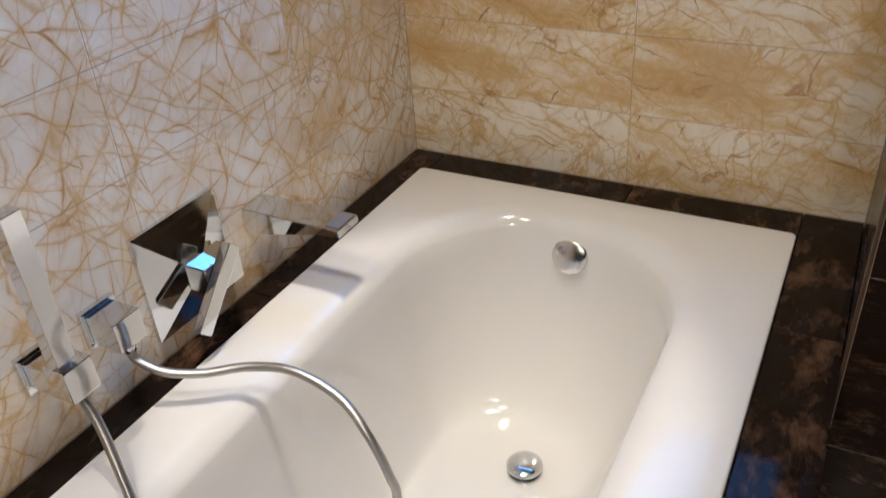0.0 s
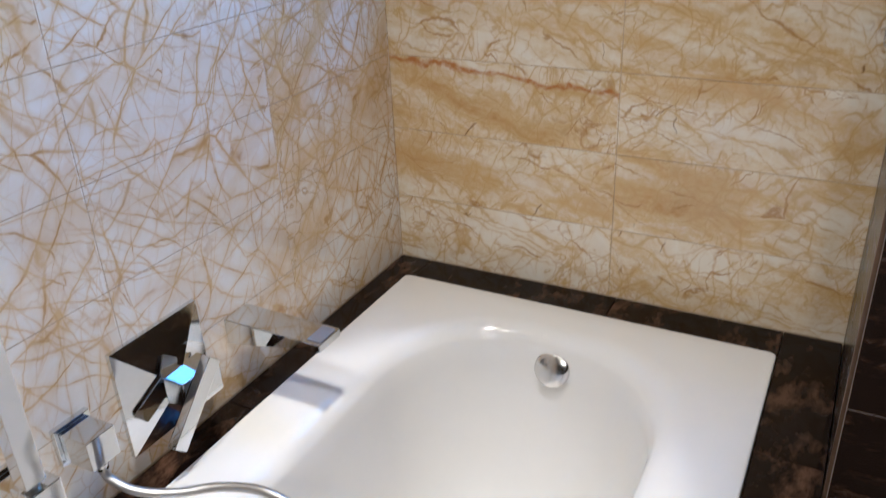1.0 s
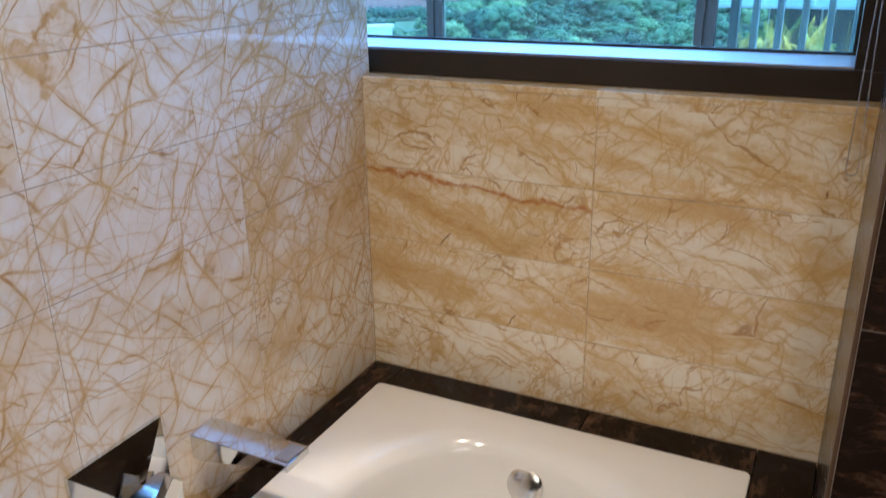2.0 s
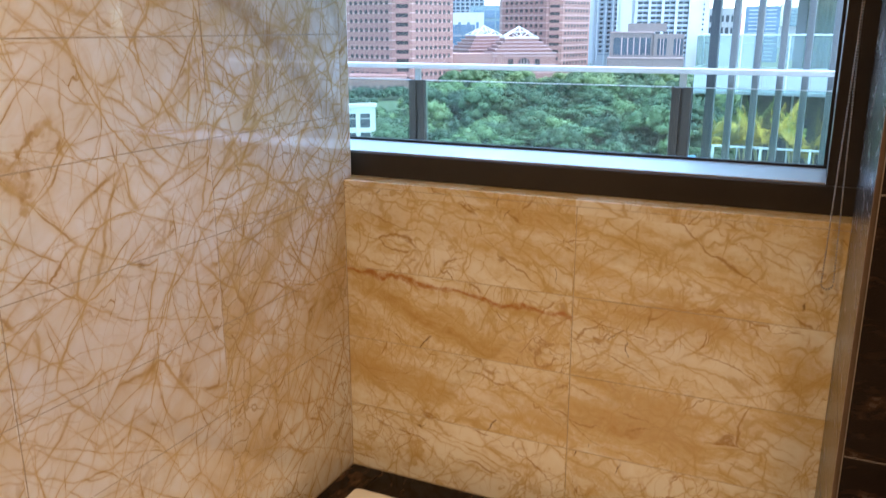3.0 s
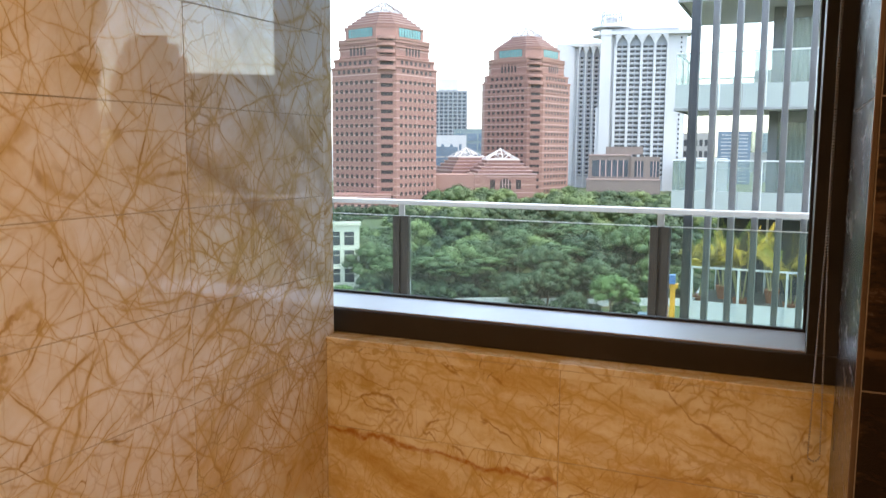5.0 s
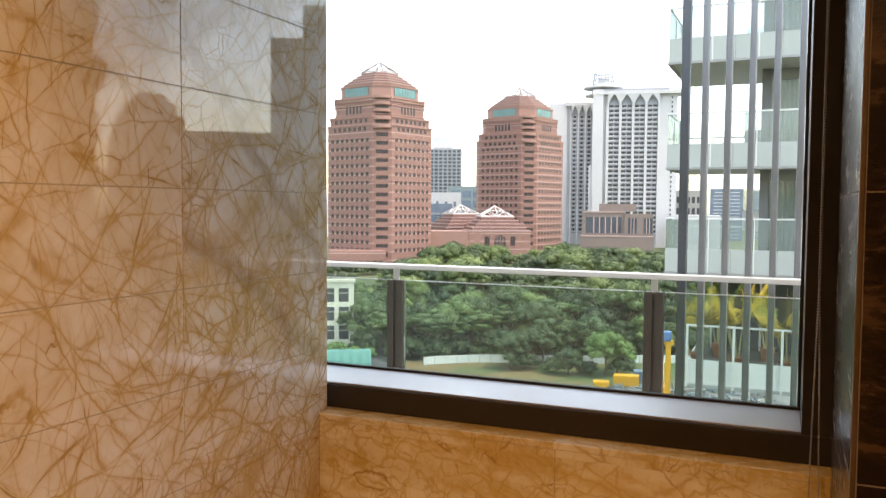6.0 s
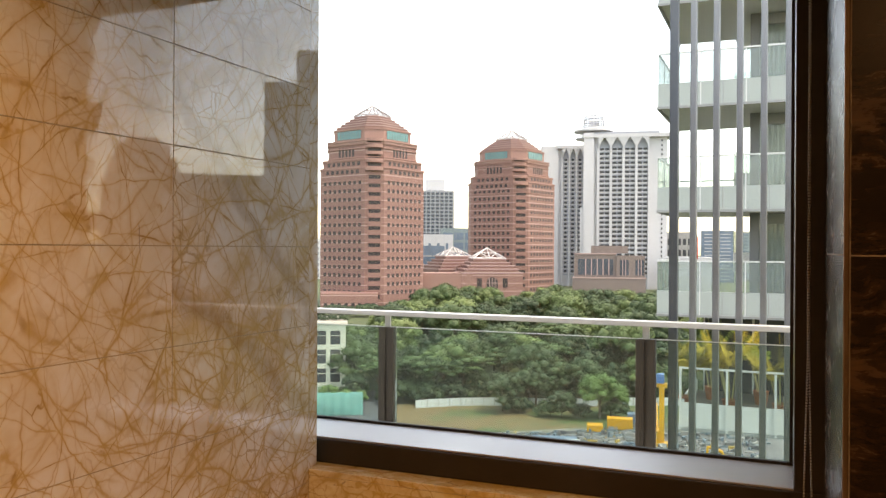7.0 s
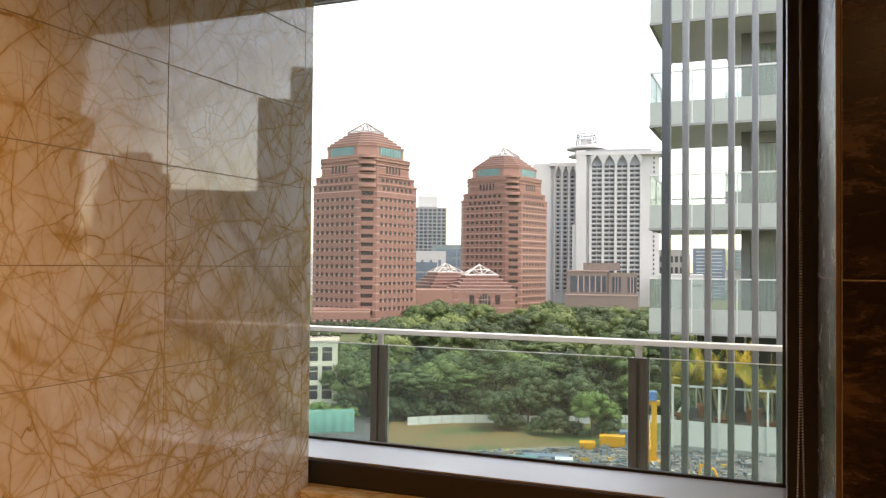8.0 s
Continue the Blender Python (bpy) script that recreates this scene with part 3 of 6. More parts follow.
def lathe(bm, profile, sides=40):
    """A profile of radius, height turned round z; the last point closes on the axis."""
    rows = []
    for r, z in profile:
        rows.append([bm.verts.new((r * math.cos(2 * math.pi * i / sides), r * math.sin(2 * math.pi * i / sides), z)) for i in range(sides)])
    for a, b in zip(rows, rows[1:]):
        for i in range(sides):
            j = (i + 1) % sides
            bm.faces.new((a[i], a[j], b[j], b[i]))
    bm.faces.new(rows[-1])


bm = bmesh.new()
lathe(bm, [(0.034, 0.0), (0.034, 0.001), (0.030, 0.0018), (0.026, 0.0012), (0.020, -0.004)])
bmesh.ops.transform(bm, matrix=pose(0.434, -0.425, LOWZ + 0.001), verts=bm.verts)
ring = part("drain_ring", bm, M_CHROME, bathtub, "chrome drain ring", True)
# a black ring puts the shadow gap under the raised plug into colour
bm = bmesh.new()
lathe(bm, [(0.0315, 0.0025), (0.0315, 0.0125), (0.013, 0.0128)])
bmesh.ops.transform(bm, matrix=pose(0.434, -0.425, LOWZ + 0.001), verts=bm.verts)
part("drain_seal", bm, M_GASKET_AND_SHADE, ring, "black ring for the shadow gap under the plug", True)
bm = bmesh.new()
lathe(bm, [(0.012, 0.0), (0.012, 0.013), (0.0340, 0.014), (0.0355, 0.0155), (0.0350, 0.0180), (0.031, 0.0210), (0.024, 0.0236), (0.016, 0.0252), (0.008, 0.0260), (0.001, 0.0262)])
bmesh.ops.transform(bm, matrix=pose(0.434, -0.425, LOWZ + 0.001), verts=bm.verts)
part("drain_plug", bm, M_CHROME, ring, "domed chrome pop-up plug", True)
bm = bmesh.new()
lathe(bm, [(0.035, -0.014), (0.035, 0.001), (0.0342, 0.0026), (0.031, 0.0046), (0.025, 0.0066), (0.018, 0.0080), (0.009, 0.0089), (0.001, 0.0092)])
bmesh.ops.transform(bm, matrix=pose(0.439, -0.2060, 0.489, 68, 0, 0), verts=bm.verts)
part("overflow_cover", bm, M_SATIN, bathtub, "domed satin chrome overflow cover", True)

# ---- taps on the left wall ----
bath_spout = thing("bath_spout", label="wedge-shaped chrome bath spout on the marble wall", category="tap")
bm = bmesh.new()
sy0, sy1 = -0.575, -0.517
side = [(0.0005, 0.654), (0.022, 0.654), (0.150, 0.681), (0.192, 0.683), (0.192, 0.697), (0.0005, 0.699)]
a = [bm.verts.new((x, sy0, z)) for x, z in side]
b = [bm.verts.new((x, sy1, z)) for x, z in side]
bm.faces.new(a)
bm.faces.new(b[::-1])
for i in range(len(a)):
    j = (i + 1) % len(a)
    bm.faces.new((a[i], a[j], b[j], b[i]))
bmesh.ops.recalc_face_normals(bm, faces=bm.faces)
bmesh.ops.bevel(bm, geom=list(bm.edges), offset=0.0012, segments=2, affect="EDGES")
spout_body = part("body", bm, M_CHROME, bath_spout)
slab_of("outlet_lip", [(0.164, 0.189, sy0 + 0.008, sy1 - 0.008, 0.6978, 0.6992)], M_HOSE, spout_body, "satin slot of the outlet")

bath_mixer = thing("bath_mixer", label="square chrome bath mixer plate with an angled lever", category="tap")
bm = bmesh.new()
low = [(-0.802, 0.588), (-0.632, 0.588), (-0.632, 0.768), (-0.802, 0.768)]
back = [bm.verts.new((0.0005, y, z)) for y, z in low]
front = [bm.verts.new((0.008, y, z)) for y, z in low]
apex = bm.verts.new((0.034, -0.717, 0.672))
bm.faces.new(back)
for i in range(4):
    j = (i + 1) % 4
    bm.faces.new((back[i], back[j], front[j], front[i]))
    bm.faces.new((front[i], front[j], apex))
part("plate", bm, M_CHROME, bath_mixer, "mirror-bright square plate raised to a point")
bm = bmesh.new()
box(bm, 0.022, 0.066, -0.738, -0.662, 0.640, 0.694, 0.002)
knob = part("knob", bm, M_CHROME, bath_mixer, "square chrome knob")
bm = bmesh.new()
box(bm, -0.008, 0.008, -0.0135, 0.0135, -0.130, 0.010, 0.0015)
bmesh.ops.transform(bm, matrix=pose(0.0745, -0.690, 0.704, -44, 0, 0), verts=bm.verts)
part("lever", bm, M_CHROME, knob, "flat chrome lever")

hose_outlet = thing("hose_outlet", label="square chrome wall outlet for a shower hose", category="wall outlet")
slab_of("flange", [(0.0005, 0.010, -0.911, -0.853, 0.658, 0.716)], M_CHROME, hose_outlet, "", 0.001)
outlet_body = slab_of("body", [(0.0105, 0.062, -0.905, -0.859, 0.664, 0.710)], M_CHROME, hose_outlet, "", 0.001)
bm = bmesh.new()
tube(bm, (0.048, -0.883, 0.650), (0.048, -0.883, 0.6635), 0.0095, 20)
part("nut", bm, M_CHROME, outlet_body, "", True)

shower_holder = thing("shower_holder", label="square chrome wall bracket holding a hand shower", category="bracket")
slab_of("flange", [(0.0005, 0.010, -1.012, -0.956, 0.659, 0.715)], M_CHROME, shower_holder, "", 0.001)
arm = slab_of("arm", [(0.0105, 0.062, -1.006, -0.968, 0.670, 0.708)], M_CHROME, shower_holder, "", 0.001)
slab_of("cradle", [(0.0625, 0.100, -1.012, -0.970, 0.678, 0.726)], M_CHROME, arm, "", 0.0015)

hand_shower = thing("hand_shower", label="slim square chrome hand shower standing in its bracket", category="hand shower")
bm = bmesh.new()
box(bm, -0.011, 0.011, -0.0135, 0.0135, 0.006, 0.212, 0.0012)
lean = pose(0.082, -0.996, 0.7265, 0.5, 2.0, 0)
bmesh.ops.transform(bm, matrix=lean, verts=bm.verts)
handle = part("handle", bm, M_CHROME, hand_shower)
bm = bmesh.new()
tube(bm, (0, 0, 0.0005), (0, 0, 0.006), 0.0095, 20)
bmesh.ops.transform(bm, matrix=lean, verts=bm.verts)
part("collar", bm, M_STEEL, handle, "", True)


def pipe(name, points, radius, material, parent, label=""):
    """A round pipe along a smooth line, ringed like a wound hose."""
    pts = [Vector(p) for p in points]
    line = []
    for i in range(len(pts) - 1):
        p0, p1, p2, p3 = pts[max(i - 1, 0)], pts[i], pts[i + 1], pts[min(i + 2, len(pts) - 1)]
        for k in range(22):
            u = k / 22
            line.append(0.5 * (2 * p1 + (p2 - p0) * u + (2 * p0 - 5 * p1 + 4 * p2 - p3) * u * u + (3 * p1 - p0 - 3 * p2 + p3) * u ** 3))
    line.append(pts[-1])
    bm = bmesh.new()
    rows = []
    up = Vector((0, 0, 1))
    for i, p in enumerate(line):
        way = (line[min(i + 1, len(line) - 1)] - line[max(i - 1, 0)]).normalized()
        s = way.cross(up)
        s = s.normalized() if s.length > 1e-4 else Vector((1, 0, 0))
        t = way.cross(s)
        rows.append([bm.verts.new(p + (s * math.cos(a) + t * math.sin(a)) * radius) for a in (2 * math.pi * k / 14 for k in range(14))])
    for a, b in zip(rows, rows[1:]):
        for i in range(14):
            j = (i + 1) % 14
            bm.faces.new((a[i], a[j], b[j], b[i]))
    bm.faces.new(rows[0])
    bm.faces.new(rows[-1])
    return part(name, bm, material, parent, label, True)


shower_hose = thing("shower_hose", label="satin steel shower hose looping down into the bath", category="hose")
pipe("hose", [(0.048, -0.883, 0.6495), (0.058, -0.882, 0.633), (0.092, -0.872, 0.617), (0.134, -0.846, 0.608), (0.187, -0.811, 0.610), (0.254, -0.795, 0.612), (0.325, -0.795, 0.590),
              (0.377, -0.812, 0.556), (0.406, -0.818, 0.500), (0.408, -0.812, 0.440), (0.398, -0.85, 0.33), (0.37, -0.93, 0.22), (0.34, -1.03, 0.20), (0.30, -1.09, 0.29),
              (0.24, -1.07, 0.45), (0.17, -1.03, 0.555), (0.110, -0.998, 0.635), (0.082, -0.992, 0.6775)], 0.0066, M_HOSE, shower_hose)

# ---- blind chain ----
blind_chain = thing("blind_chain", label="beaded steel pull chain hanging in a loop beside the window", category="chain")


def beads(name, points, radius, parent):
    bm = bmesh.new()
    for p in points:
        made = bmesh.ops.create_icosphere(bm, subdivisions=1, radius=radius)["verts"]
        bmesh.ops.translate(bm, vec=p, verts=made)
    return part(name, bm, M_CHAIN, parent, "", True)


STEP = 0.0044
CX, CY, LOOPR = 0.893, -0.02, 0.0085
count = int((CEIL - 0.003 - 1.096) / STEP)
for dx, dy in ((-0.0085, -0.003), (0.0085, 0.003)):
    beads("strand", [Vector((CX + dx * max(0.12, 1 - k / 95), CY + dy, 1.096 + k * STEP)) for k in range(count + 1)], 0.0018, blind_chain)
beads("loop", [Vector((CX - LOOPR * math.cos(a), CY - 0.002 * math.cos(a), 1.0925 - LOOPR * math.sin(a))) for a in (radians(15 + 25 * k) for k in range(7))], 0.0018, blind_chain)


# ---- the balcony outside ----
RAIL_Y = 2.13
setting("balcony_floor", [(-4.5, 3.4, 0.325, 2.30, -0.05, 0.15)], M_CONCRETE, "grey concrete balcony floor outside the window", "balcony")
setting("outer_wall", [(-6.0, -1.205, 0.0, 0.32, -3, 6), (3.155, 8.0, 0.0, 0.32, -3, 6)], M_CONCRETE, "plain grey outer wall of the building", "wall")

balcony_railing = thing("balcony_railing", label="glass balcony railing with grey posts and a flat metal handrail", category="railing")
slab_of("handrail", [(-4.5, 3.4, RAIL_Y - 0.03, RAIL_Y + 0.035, 1.297, 1.319)], M_RAIL, balcony_railing, "flat pale metal handrail", 0.003)
POSTS = [-3.385, -2.146, -0.907, 0.317, 1.556, 2.795]
for x in POSTS:
    post = slab_of("post", [(x - 0.040, x - 0.006, RAIL_Y - 0.022, RAIL_Y + 0.022, 0.15, 1.243), (x + 0.006, x + 0.040, RAIL_Y - 0.022, RAIL_Y + 0.022, 0.15, 1.243),
                            (x - 0.006, x + 0.006, RAIL_Y - 0.012, RAIL_Y + 0.012, 0.15, 1.240)], M_POST, balcony_railing, "slotted dark grey metal post", 0.002)
    slab_of("stem", [(x - 0.014, x + 0.014, RAIL_Y - 0.006, RAIL_Y + 0.006, 1.2405, 1.2965)], M_RAIL, post, "short flat metal stem")
for a, b in zip(POSTS, POSTS[1:]):
    sheet = slab_of("pane", [(a + 0.045, b - 0.045, RAIL_Y - 0.006, RAIL_Y + 0.006, 0.20, 1.2405)], M_RAIL_GLASS, balcony_railing, "clear greenish glass panel")
    sheet.visible_shadow = False
    slab_of("pane_edge", [(a + 0.045, b - 0.045, RAIL_Y - 0.006, RAIL_Y + 0.006, 1.2410, 1.2440)], M_RAIL, sheet, "bright polished glass edge")

fin_screen = thing("fin_screen", label="screen of tall slim grey metal fins on the balcony edge", category="screen")
slab_of("end_fin", [(0.397, 0.432, 2.22, 2.27, 0.0, 4.2)], M_END_FIN, fin_screen, "wide flat end fin", 0.003)
for x in (0.495, 0.588, 0.681, 0.775, 0.869, 0.963):
    slab_of("fin", [(x - 0.0128, x + 0.0128, 2.215, 2.275, 0.0, 4.2)], M_FIN, fin_screen, "", 0.006)
slab_of("foot_rail", [(0.38, 1.00, 2.225, 2.265, -0.04, -0.0005)], M_FIN, fin_screen)

# ---- the neighbouring apartment block ----
M_BAND = plain("pale_green_spandrel", (0.33, 0.37, 0.355), 0.35, vary=0.05, scale=0.5)
M_SOFFIT = plain("grey_soffit", (0.58, 0.575, 0.56), 0.75, vary=0.06, scale=0.4)
M_EDGE = plain("slab_edge_metal", (0.259, 0.2664, 0.2664), 0.5, 0.2)
M_CURTAIN = plain("beige_curtain", (0.46, 0.44, 0.39), 0.9, vary=0.12, scale=1.5)
M_PIER = plain("dark_pier", (0.16, 0.165, 0.17), 0.6, vary=0.1)
M_DARK_GLASS = plain("dark_window_glass", (0.035, 0.042, 0.048), 0.08, vary=0.2, scale=0.3)
M_DARK_DECK = plain("dark_timber_deck", (0.055, 0.052, 0.05), 0.7, vary=0.25, scale=3.0)
M_DECKING = plain("terrace_paving", (0.3108, 0.2664, 0.2146), 0.8, vary=0.1, scale=1.0)
M_WHITE_RENDER = plain("white_render", (0.518, 0.518, 0.5032), 0.7, vary=0.05, scale=0.3)

NX0, NX1, NY0, NY1 = -2.82, 9.5, 24.3, 29.6
STOREY = 3.2
apartment_block = thing("apartment_block", label="pale apartment block with deep glass-fronted corner balconies", category="building")


def curtain(bm, xa, xb, y, za, zb, folds):
    n = folds * 6
    low = [bm.verts.new((xa + (xb - xa) * i / n, y + 0.06 * math.sin(2 * math.pi * folds * i / n + 0.6 * math.sin(i)), za)) for i in range(n + 1)]
    high = [bm.verts.new((v.co.x, y + (v.co.y - y) * 0.6, zb)) for v in low]
    for i in range(n):
        bm.faces.new((low[i], low[i + 1], high[i + 1], high[i]))


for k in range(-1, 6):
    low = 2.82 + STOREY * k
    if k == -1:
        low = -0.38
    slab_of("balcony_slab", [(NX0 + 0.06, NX1, NY0 + 0.06, NY1, low, low + 0.32)], M_SOFFIT, apartment_block, "grey concrete balcony slab")
    slab_of("paving", [(NX0 + 0.10, NX1, NY0 + 0.10, NY1 - 0.1, low + 0.324, low + 0.36)], M_DECKING, apartment_block, "tan terrace paving")
    band = slab_of("spandrel", [(NX0, NX1, NY0, NY0 + 0.055, low + 0.03, low + 0.73), (NX0, NX0 + 0.055, NY0 + 0.056, NY1, low + 0.03, low + 0.73)], M_BAND, apartment_block, "pale green glass-clad spandrel")
    slab_of("drip_edge", [(NX0 - 0.03, NX1, NY0 - 0.03, NY0 + 0.05, low - 0.05, low + 0.026), (NX0 - 0.03, NX0 + 0.05, NY0 + 0.051, NY1, low - 0.05, low + 0.026)], M_EDGE, apartment_block, "grey metal drip edge")
    glass = slab_of("balustrade_glass", [(NX0 + 0.01, NX1, NY0 + 0.01, NY0 + 0.03, low + 0.735, low + 1.63), (NX0 + 0.01, NX0 + 0.03, NY0 + 0.031, NY1, low + 0.735, low + 1.63)],
                    M_BALCONY_GLASS, apartment_block, "greenish balustrade glass")
    slab_of("top_rail", [(NX0 - 0.01, NX1, NY0 - 0.01, NY0 + 0.05, low + 1.635, low + 1.68), (NX0 - 0.01, NX0 + 0.05, NY0 + 0.051, NY1, low + 1.635, low + 1.68)], M_RAIL, glass, "pale metal top rail")
    for x in (-1.55, -0.25, 1.05):
        slab_of("upright", [(x - 0.016, x + 0.016, NY0 - 0.004, NY0 + 0.045, low + 0.03, low + 1.634)], M_RAIL, glass, "pale metal upright")
    for x in (-2.2, -0.9, 0.4, 1.7):
        slab_of("panel_joint", [(x - 0.012, x + 0.012, NY0 - 0.003, NY0 + 0.01, low + 0.04, low + 0.72)], M_EDGE, band, "thin grey panel joint")
    for x in (25.6, 26.9, 28.2):
        slab_of("upright", [(NX0 - 0.004, NX0 + 0.045, x - 0.02, x + 0.02, low + 0.03, low + 1.634)], M_RAIL, glass, "pale metal upright")
    # a second stack of balconies behind
    rear = slab_of("rear_balcony", [(-1.10, 3.0, 33.2, 36.0, low + 1.1, low + 1.9)], M_SOFFIT, apartment_block, "balcony slab of the wing behind")
    slab_of("rear_glass", [(-1.10, 3.0, 33.15, 33.18, low + 1.905, low + 2.75), (-1.10, -1.07, 33.185, 36.0, low + 1.905, low + 2.75)], M_BALCONY_GLASS, rear, "greenish balustrade glass")
    # rear balustrade, seen across the open terrace
    slab_of("rear_rail", [(NX0 + 0.06, -0.2, NY1 - 0.06, NY1 - 0.01, low + 1.30, low + 1.35), (-1.6, -1.55, NY1 - 0.06, NY1 - 0.01, low + 0.37, low + 1.30)], M_RAIL, apartment_block)
    # the room behind
    slab_of("corner_pier", [(-0.22, 0.05, 26.4, 26.8, low + 0.36, low + STOREY)], M_PIER, apartment_block, "dark grey corner pier")
    slab_of("window_mullion", [(0.93, 1.00, 26.44, 26.54, low + 0.36, low + STOREY - 0.36)], M_EDGE, apartment_block, "grey window mullion")
    slab_of("room_wall", [(-0.18, NX1, 27.0, NY1, low + 0.36, low + STOREY)], M_SOFFIT, apartment_block, "shaded room wall")
    slab_of("window_pane", [(-0.04, 0.95, 26.5, 26.53, low + 0.45, low + STOREY - 0.02)], M_BALCONY_GLASS, apartment_block, "tall window")
    slab_of("window_head", [(-0.04, NX1, 26.48, 26.56, low + STOREY - 0.35, low + STOREY - 0.01)], M_EDGE, apartment_block)
    bm = bmesh.new()
    curtain(bm, 0.02, 2.4, 26.75, low + 0.40, low + STOREY - 0.36, 16)
    part("curtain", bm, M_CURTAIN, apartment_block, "drawn beige curtain", True)
slab_of("service_core", [(3.0, NX1, 27.05, 44.0, -33, 24)], M_WHITE_RENDER, apartment_block, "pale rendered core")
TZ_LOW = -3.5
slab_of("lower_wall", [(-1.6, NX1, 26.2, NY1 - 0.2, TZ_LOW, -0.45), (1.4, NX1, 26.2, NY1 - 0.2, -33, TZ_LOW - 0.001)], M_WHITE_RENDER, apartment_block, "pale rendered lower wall")
slab_of("lower_opening", [(-0.05, 2.6, 26.17, 26.195, -3.1, -0.55)], M_DARK_GLASS, apartment_block, "dark lower window")
slab_of("lower_opening", [(-1.55, -0.12, 26.17, 26.195, -3.1, -0.55)], M_DARK_GLASS, apartment_block, "dark lower window")

# planted roof terrace of the lower wing
TZ = -3.25
garden_terrace = thing("garden_terrace", label="white parapet terrace with railing below the balconies", category="terrace")
slab_of("floor", [(-1.76, 9.5, 21.9, 26.15, TZ, TZ + 0.3)], M_DARK_DECK, garden_terrace, "dark timber decking")
slab_of("parapet", [(-1.85, 9.5, 21.8, 21.88, TZ - 0.02, TZ + 0.65), (-1.85, -1.77, 21.885, 26.15, TZ - 0.02, TZ + 0.65)], M_WHITE_RENDER, garden_terrace, "white parapet panel")
slab_of("drip_edge", [(-1.88, 9.5, 21.77, 21.86, TZ - 0.12, TZ - 0.025)], M_EDGE, garden_terrace)
slab_of("top_rail", [(-1.85, 9.5, 21.80, 21.86, TZ + 1.58, TZ + 1.63)], M_WHITE_RENDER, garden_terrace, "white top rail")
for i in range(6):
    x = -1.81 + 1.22 * i
    slab_of("upright", [(x - 0.03, x + 0.03, 21.735, 21.795, TZ - 0.1, TZ + 1.575)], M_WHITE_RENDER, garden_terrace, "white upright")
glass = slab_of("balustrade_glass", [(-1.83, 9.5, 21.82, 21.84, TZ + 0.66, TZ + 1.56)], M_GLASS, garden_terrace, "greenish balustrade glass")
slab_of("lower_storey", [(1.35, 9.5, 22.6, 26.1, -33, TZ - 0.01)], M_WHITE_RENDER, garden_terrace, "shaded storey below")
slab_of("dark_opening", [(1.5, 2.2, 22.57, 22.595, TZ - 2.4, TZ - 0.4)], M_DARK_GLASS, garden_terrace)

M_PALM = foliage("yellow_palm_leaf", (0.22, 0.18, 0.02), (0.50, 0.37, 0.04))
M_PALM_GREEN = foliage("green_palm_leaf", (0.08, 0.14, 0.02), (0.26, 0.30, 0.04))
M_STEM = plain("palm_stem", (0.30, 0.26, 0.12), 0.7)
M_POT = plain("terracotta_pot", (0.30, 0.10, 0.05), 0.8, scale=4)


def palm(x, y, z, height, fronds, seed, leaf):
    rnd = random.Random(seed)
    ob = thing("potted_palm", (x, y, z), "golden cane palm in a terracotta pot on the terrace", "potted plant", "terrace palms")
    bm = bmesh.new()
    lathe(bm, [(0.16, 0.0), (0.22, 0.38), (0.24, 0.40), (0.21, 0.41), (0.20, 0.36), (0.001, 0.36)], 18)
    part("pot", bm, M_POT, ob, "", True)
    bm = bmesh.new()
    tips = []
    for i in range(5):
        a = rnd.uniform(0, 6.28)
        base = Vector((0.08 * math.cos(a), 0.08 * math.sin(a), 0.33))
        tip = base + Vector((0.22 * math.cos(a), 0.22 * math.sin(a), height * rnd.uniform(0.45, 0.8)))
        tube(bm, base, tip, 0.022, 7, 0.014)
        tips.append(tip)
    stems = part("stems", bm, M_STEM, ob)
    bm = bmesh.new()
    for i in range(fronds):
        root = tips[i % len(tips)]
        a, rise, length = rnd.uniform(0, 6.28), rnd.uniform(0.55, 1.15), rnd.uniform(0.5, 1.0)
        out = Vector((math.cos(a), math.sin(a), 0))
        cross = Vector((-out.y, out.x, 0))
        before = root
        for k in range(1, 21):
            u = k / 20
            p = root + out * length * u * (1 - 0.15 * u) + Vector((0, 0, length * (rise * 1.3 * u - 1.1 * u * u * (1.15 - rise))))
            wide = 0.24 * math.sin(math.pi * min(1, 0.15 + u * 0.85)) + 0.03
            bm.faces.new([bm.verts.new(c) for c in (before + cross * 0.008, before - cross * 0.008, p)])
            for s in (-1, 1):
                end = p + cross * s * wide + out * wide * 0.6 - Vector((0, 0, 0.03 + wide * rnd.uniform(0.1, 0.5)))
                bm.faces.new([bm.verts.new(c) for c in (p - out * 0.022, p + out * 0.022, end)])
            before = p
    part("fronds", bm, leaf, stems, "arching feathery fronds")
    return ob


for i, (x, y, h) in enumerate(((-1.75, 22.6, 1.5), (-0.55, 22.5, 1.6), (0.75, 22.4, 1.6))):
    palm(x, y, TZ + 0.3, h, 24, 40 + i, M_PALM)
for i, (x, y, h) in enumerate(((-1.2, 24.6, 1.9), (0.2, 24.4, 1.7))):
    palm(x, y, TZ + 0.3, h, 16, 60 + i, M_PALM_GREEN)


# ---- the city ----
GROUND = -33.0


def bearing(degrees, metres):
    """A place on the plan, by its bearing from the window (right of the window's normal) and its distance."""
    return 0.86 + metres * math.sin(radians(degrees)), -1.36 + metres * math.cos(radians(degrees))


def ground_height(x, y):
    d = math.hypot(x, y)
    rise = max(0.0, min(1.0, (d - 178) / 140))
    return GROUND + 8.0 * rise * rise * (3 - 2 * rise)


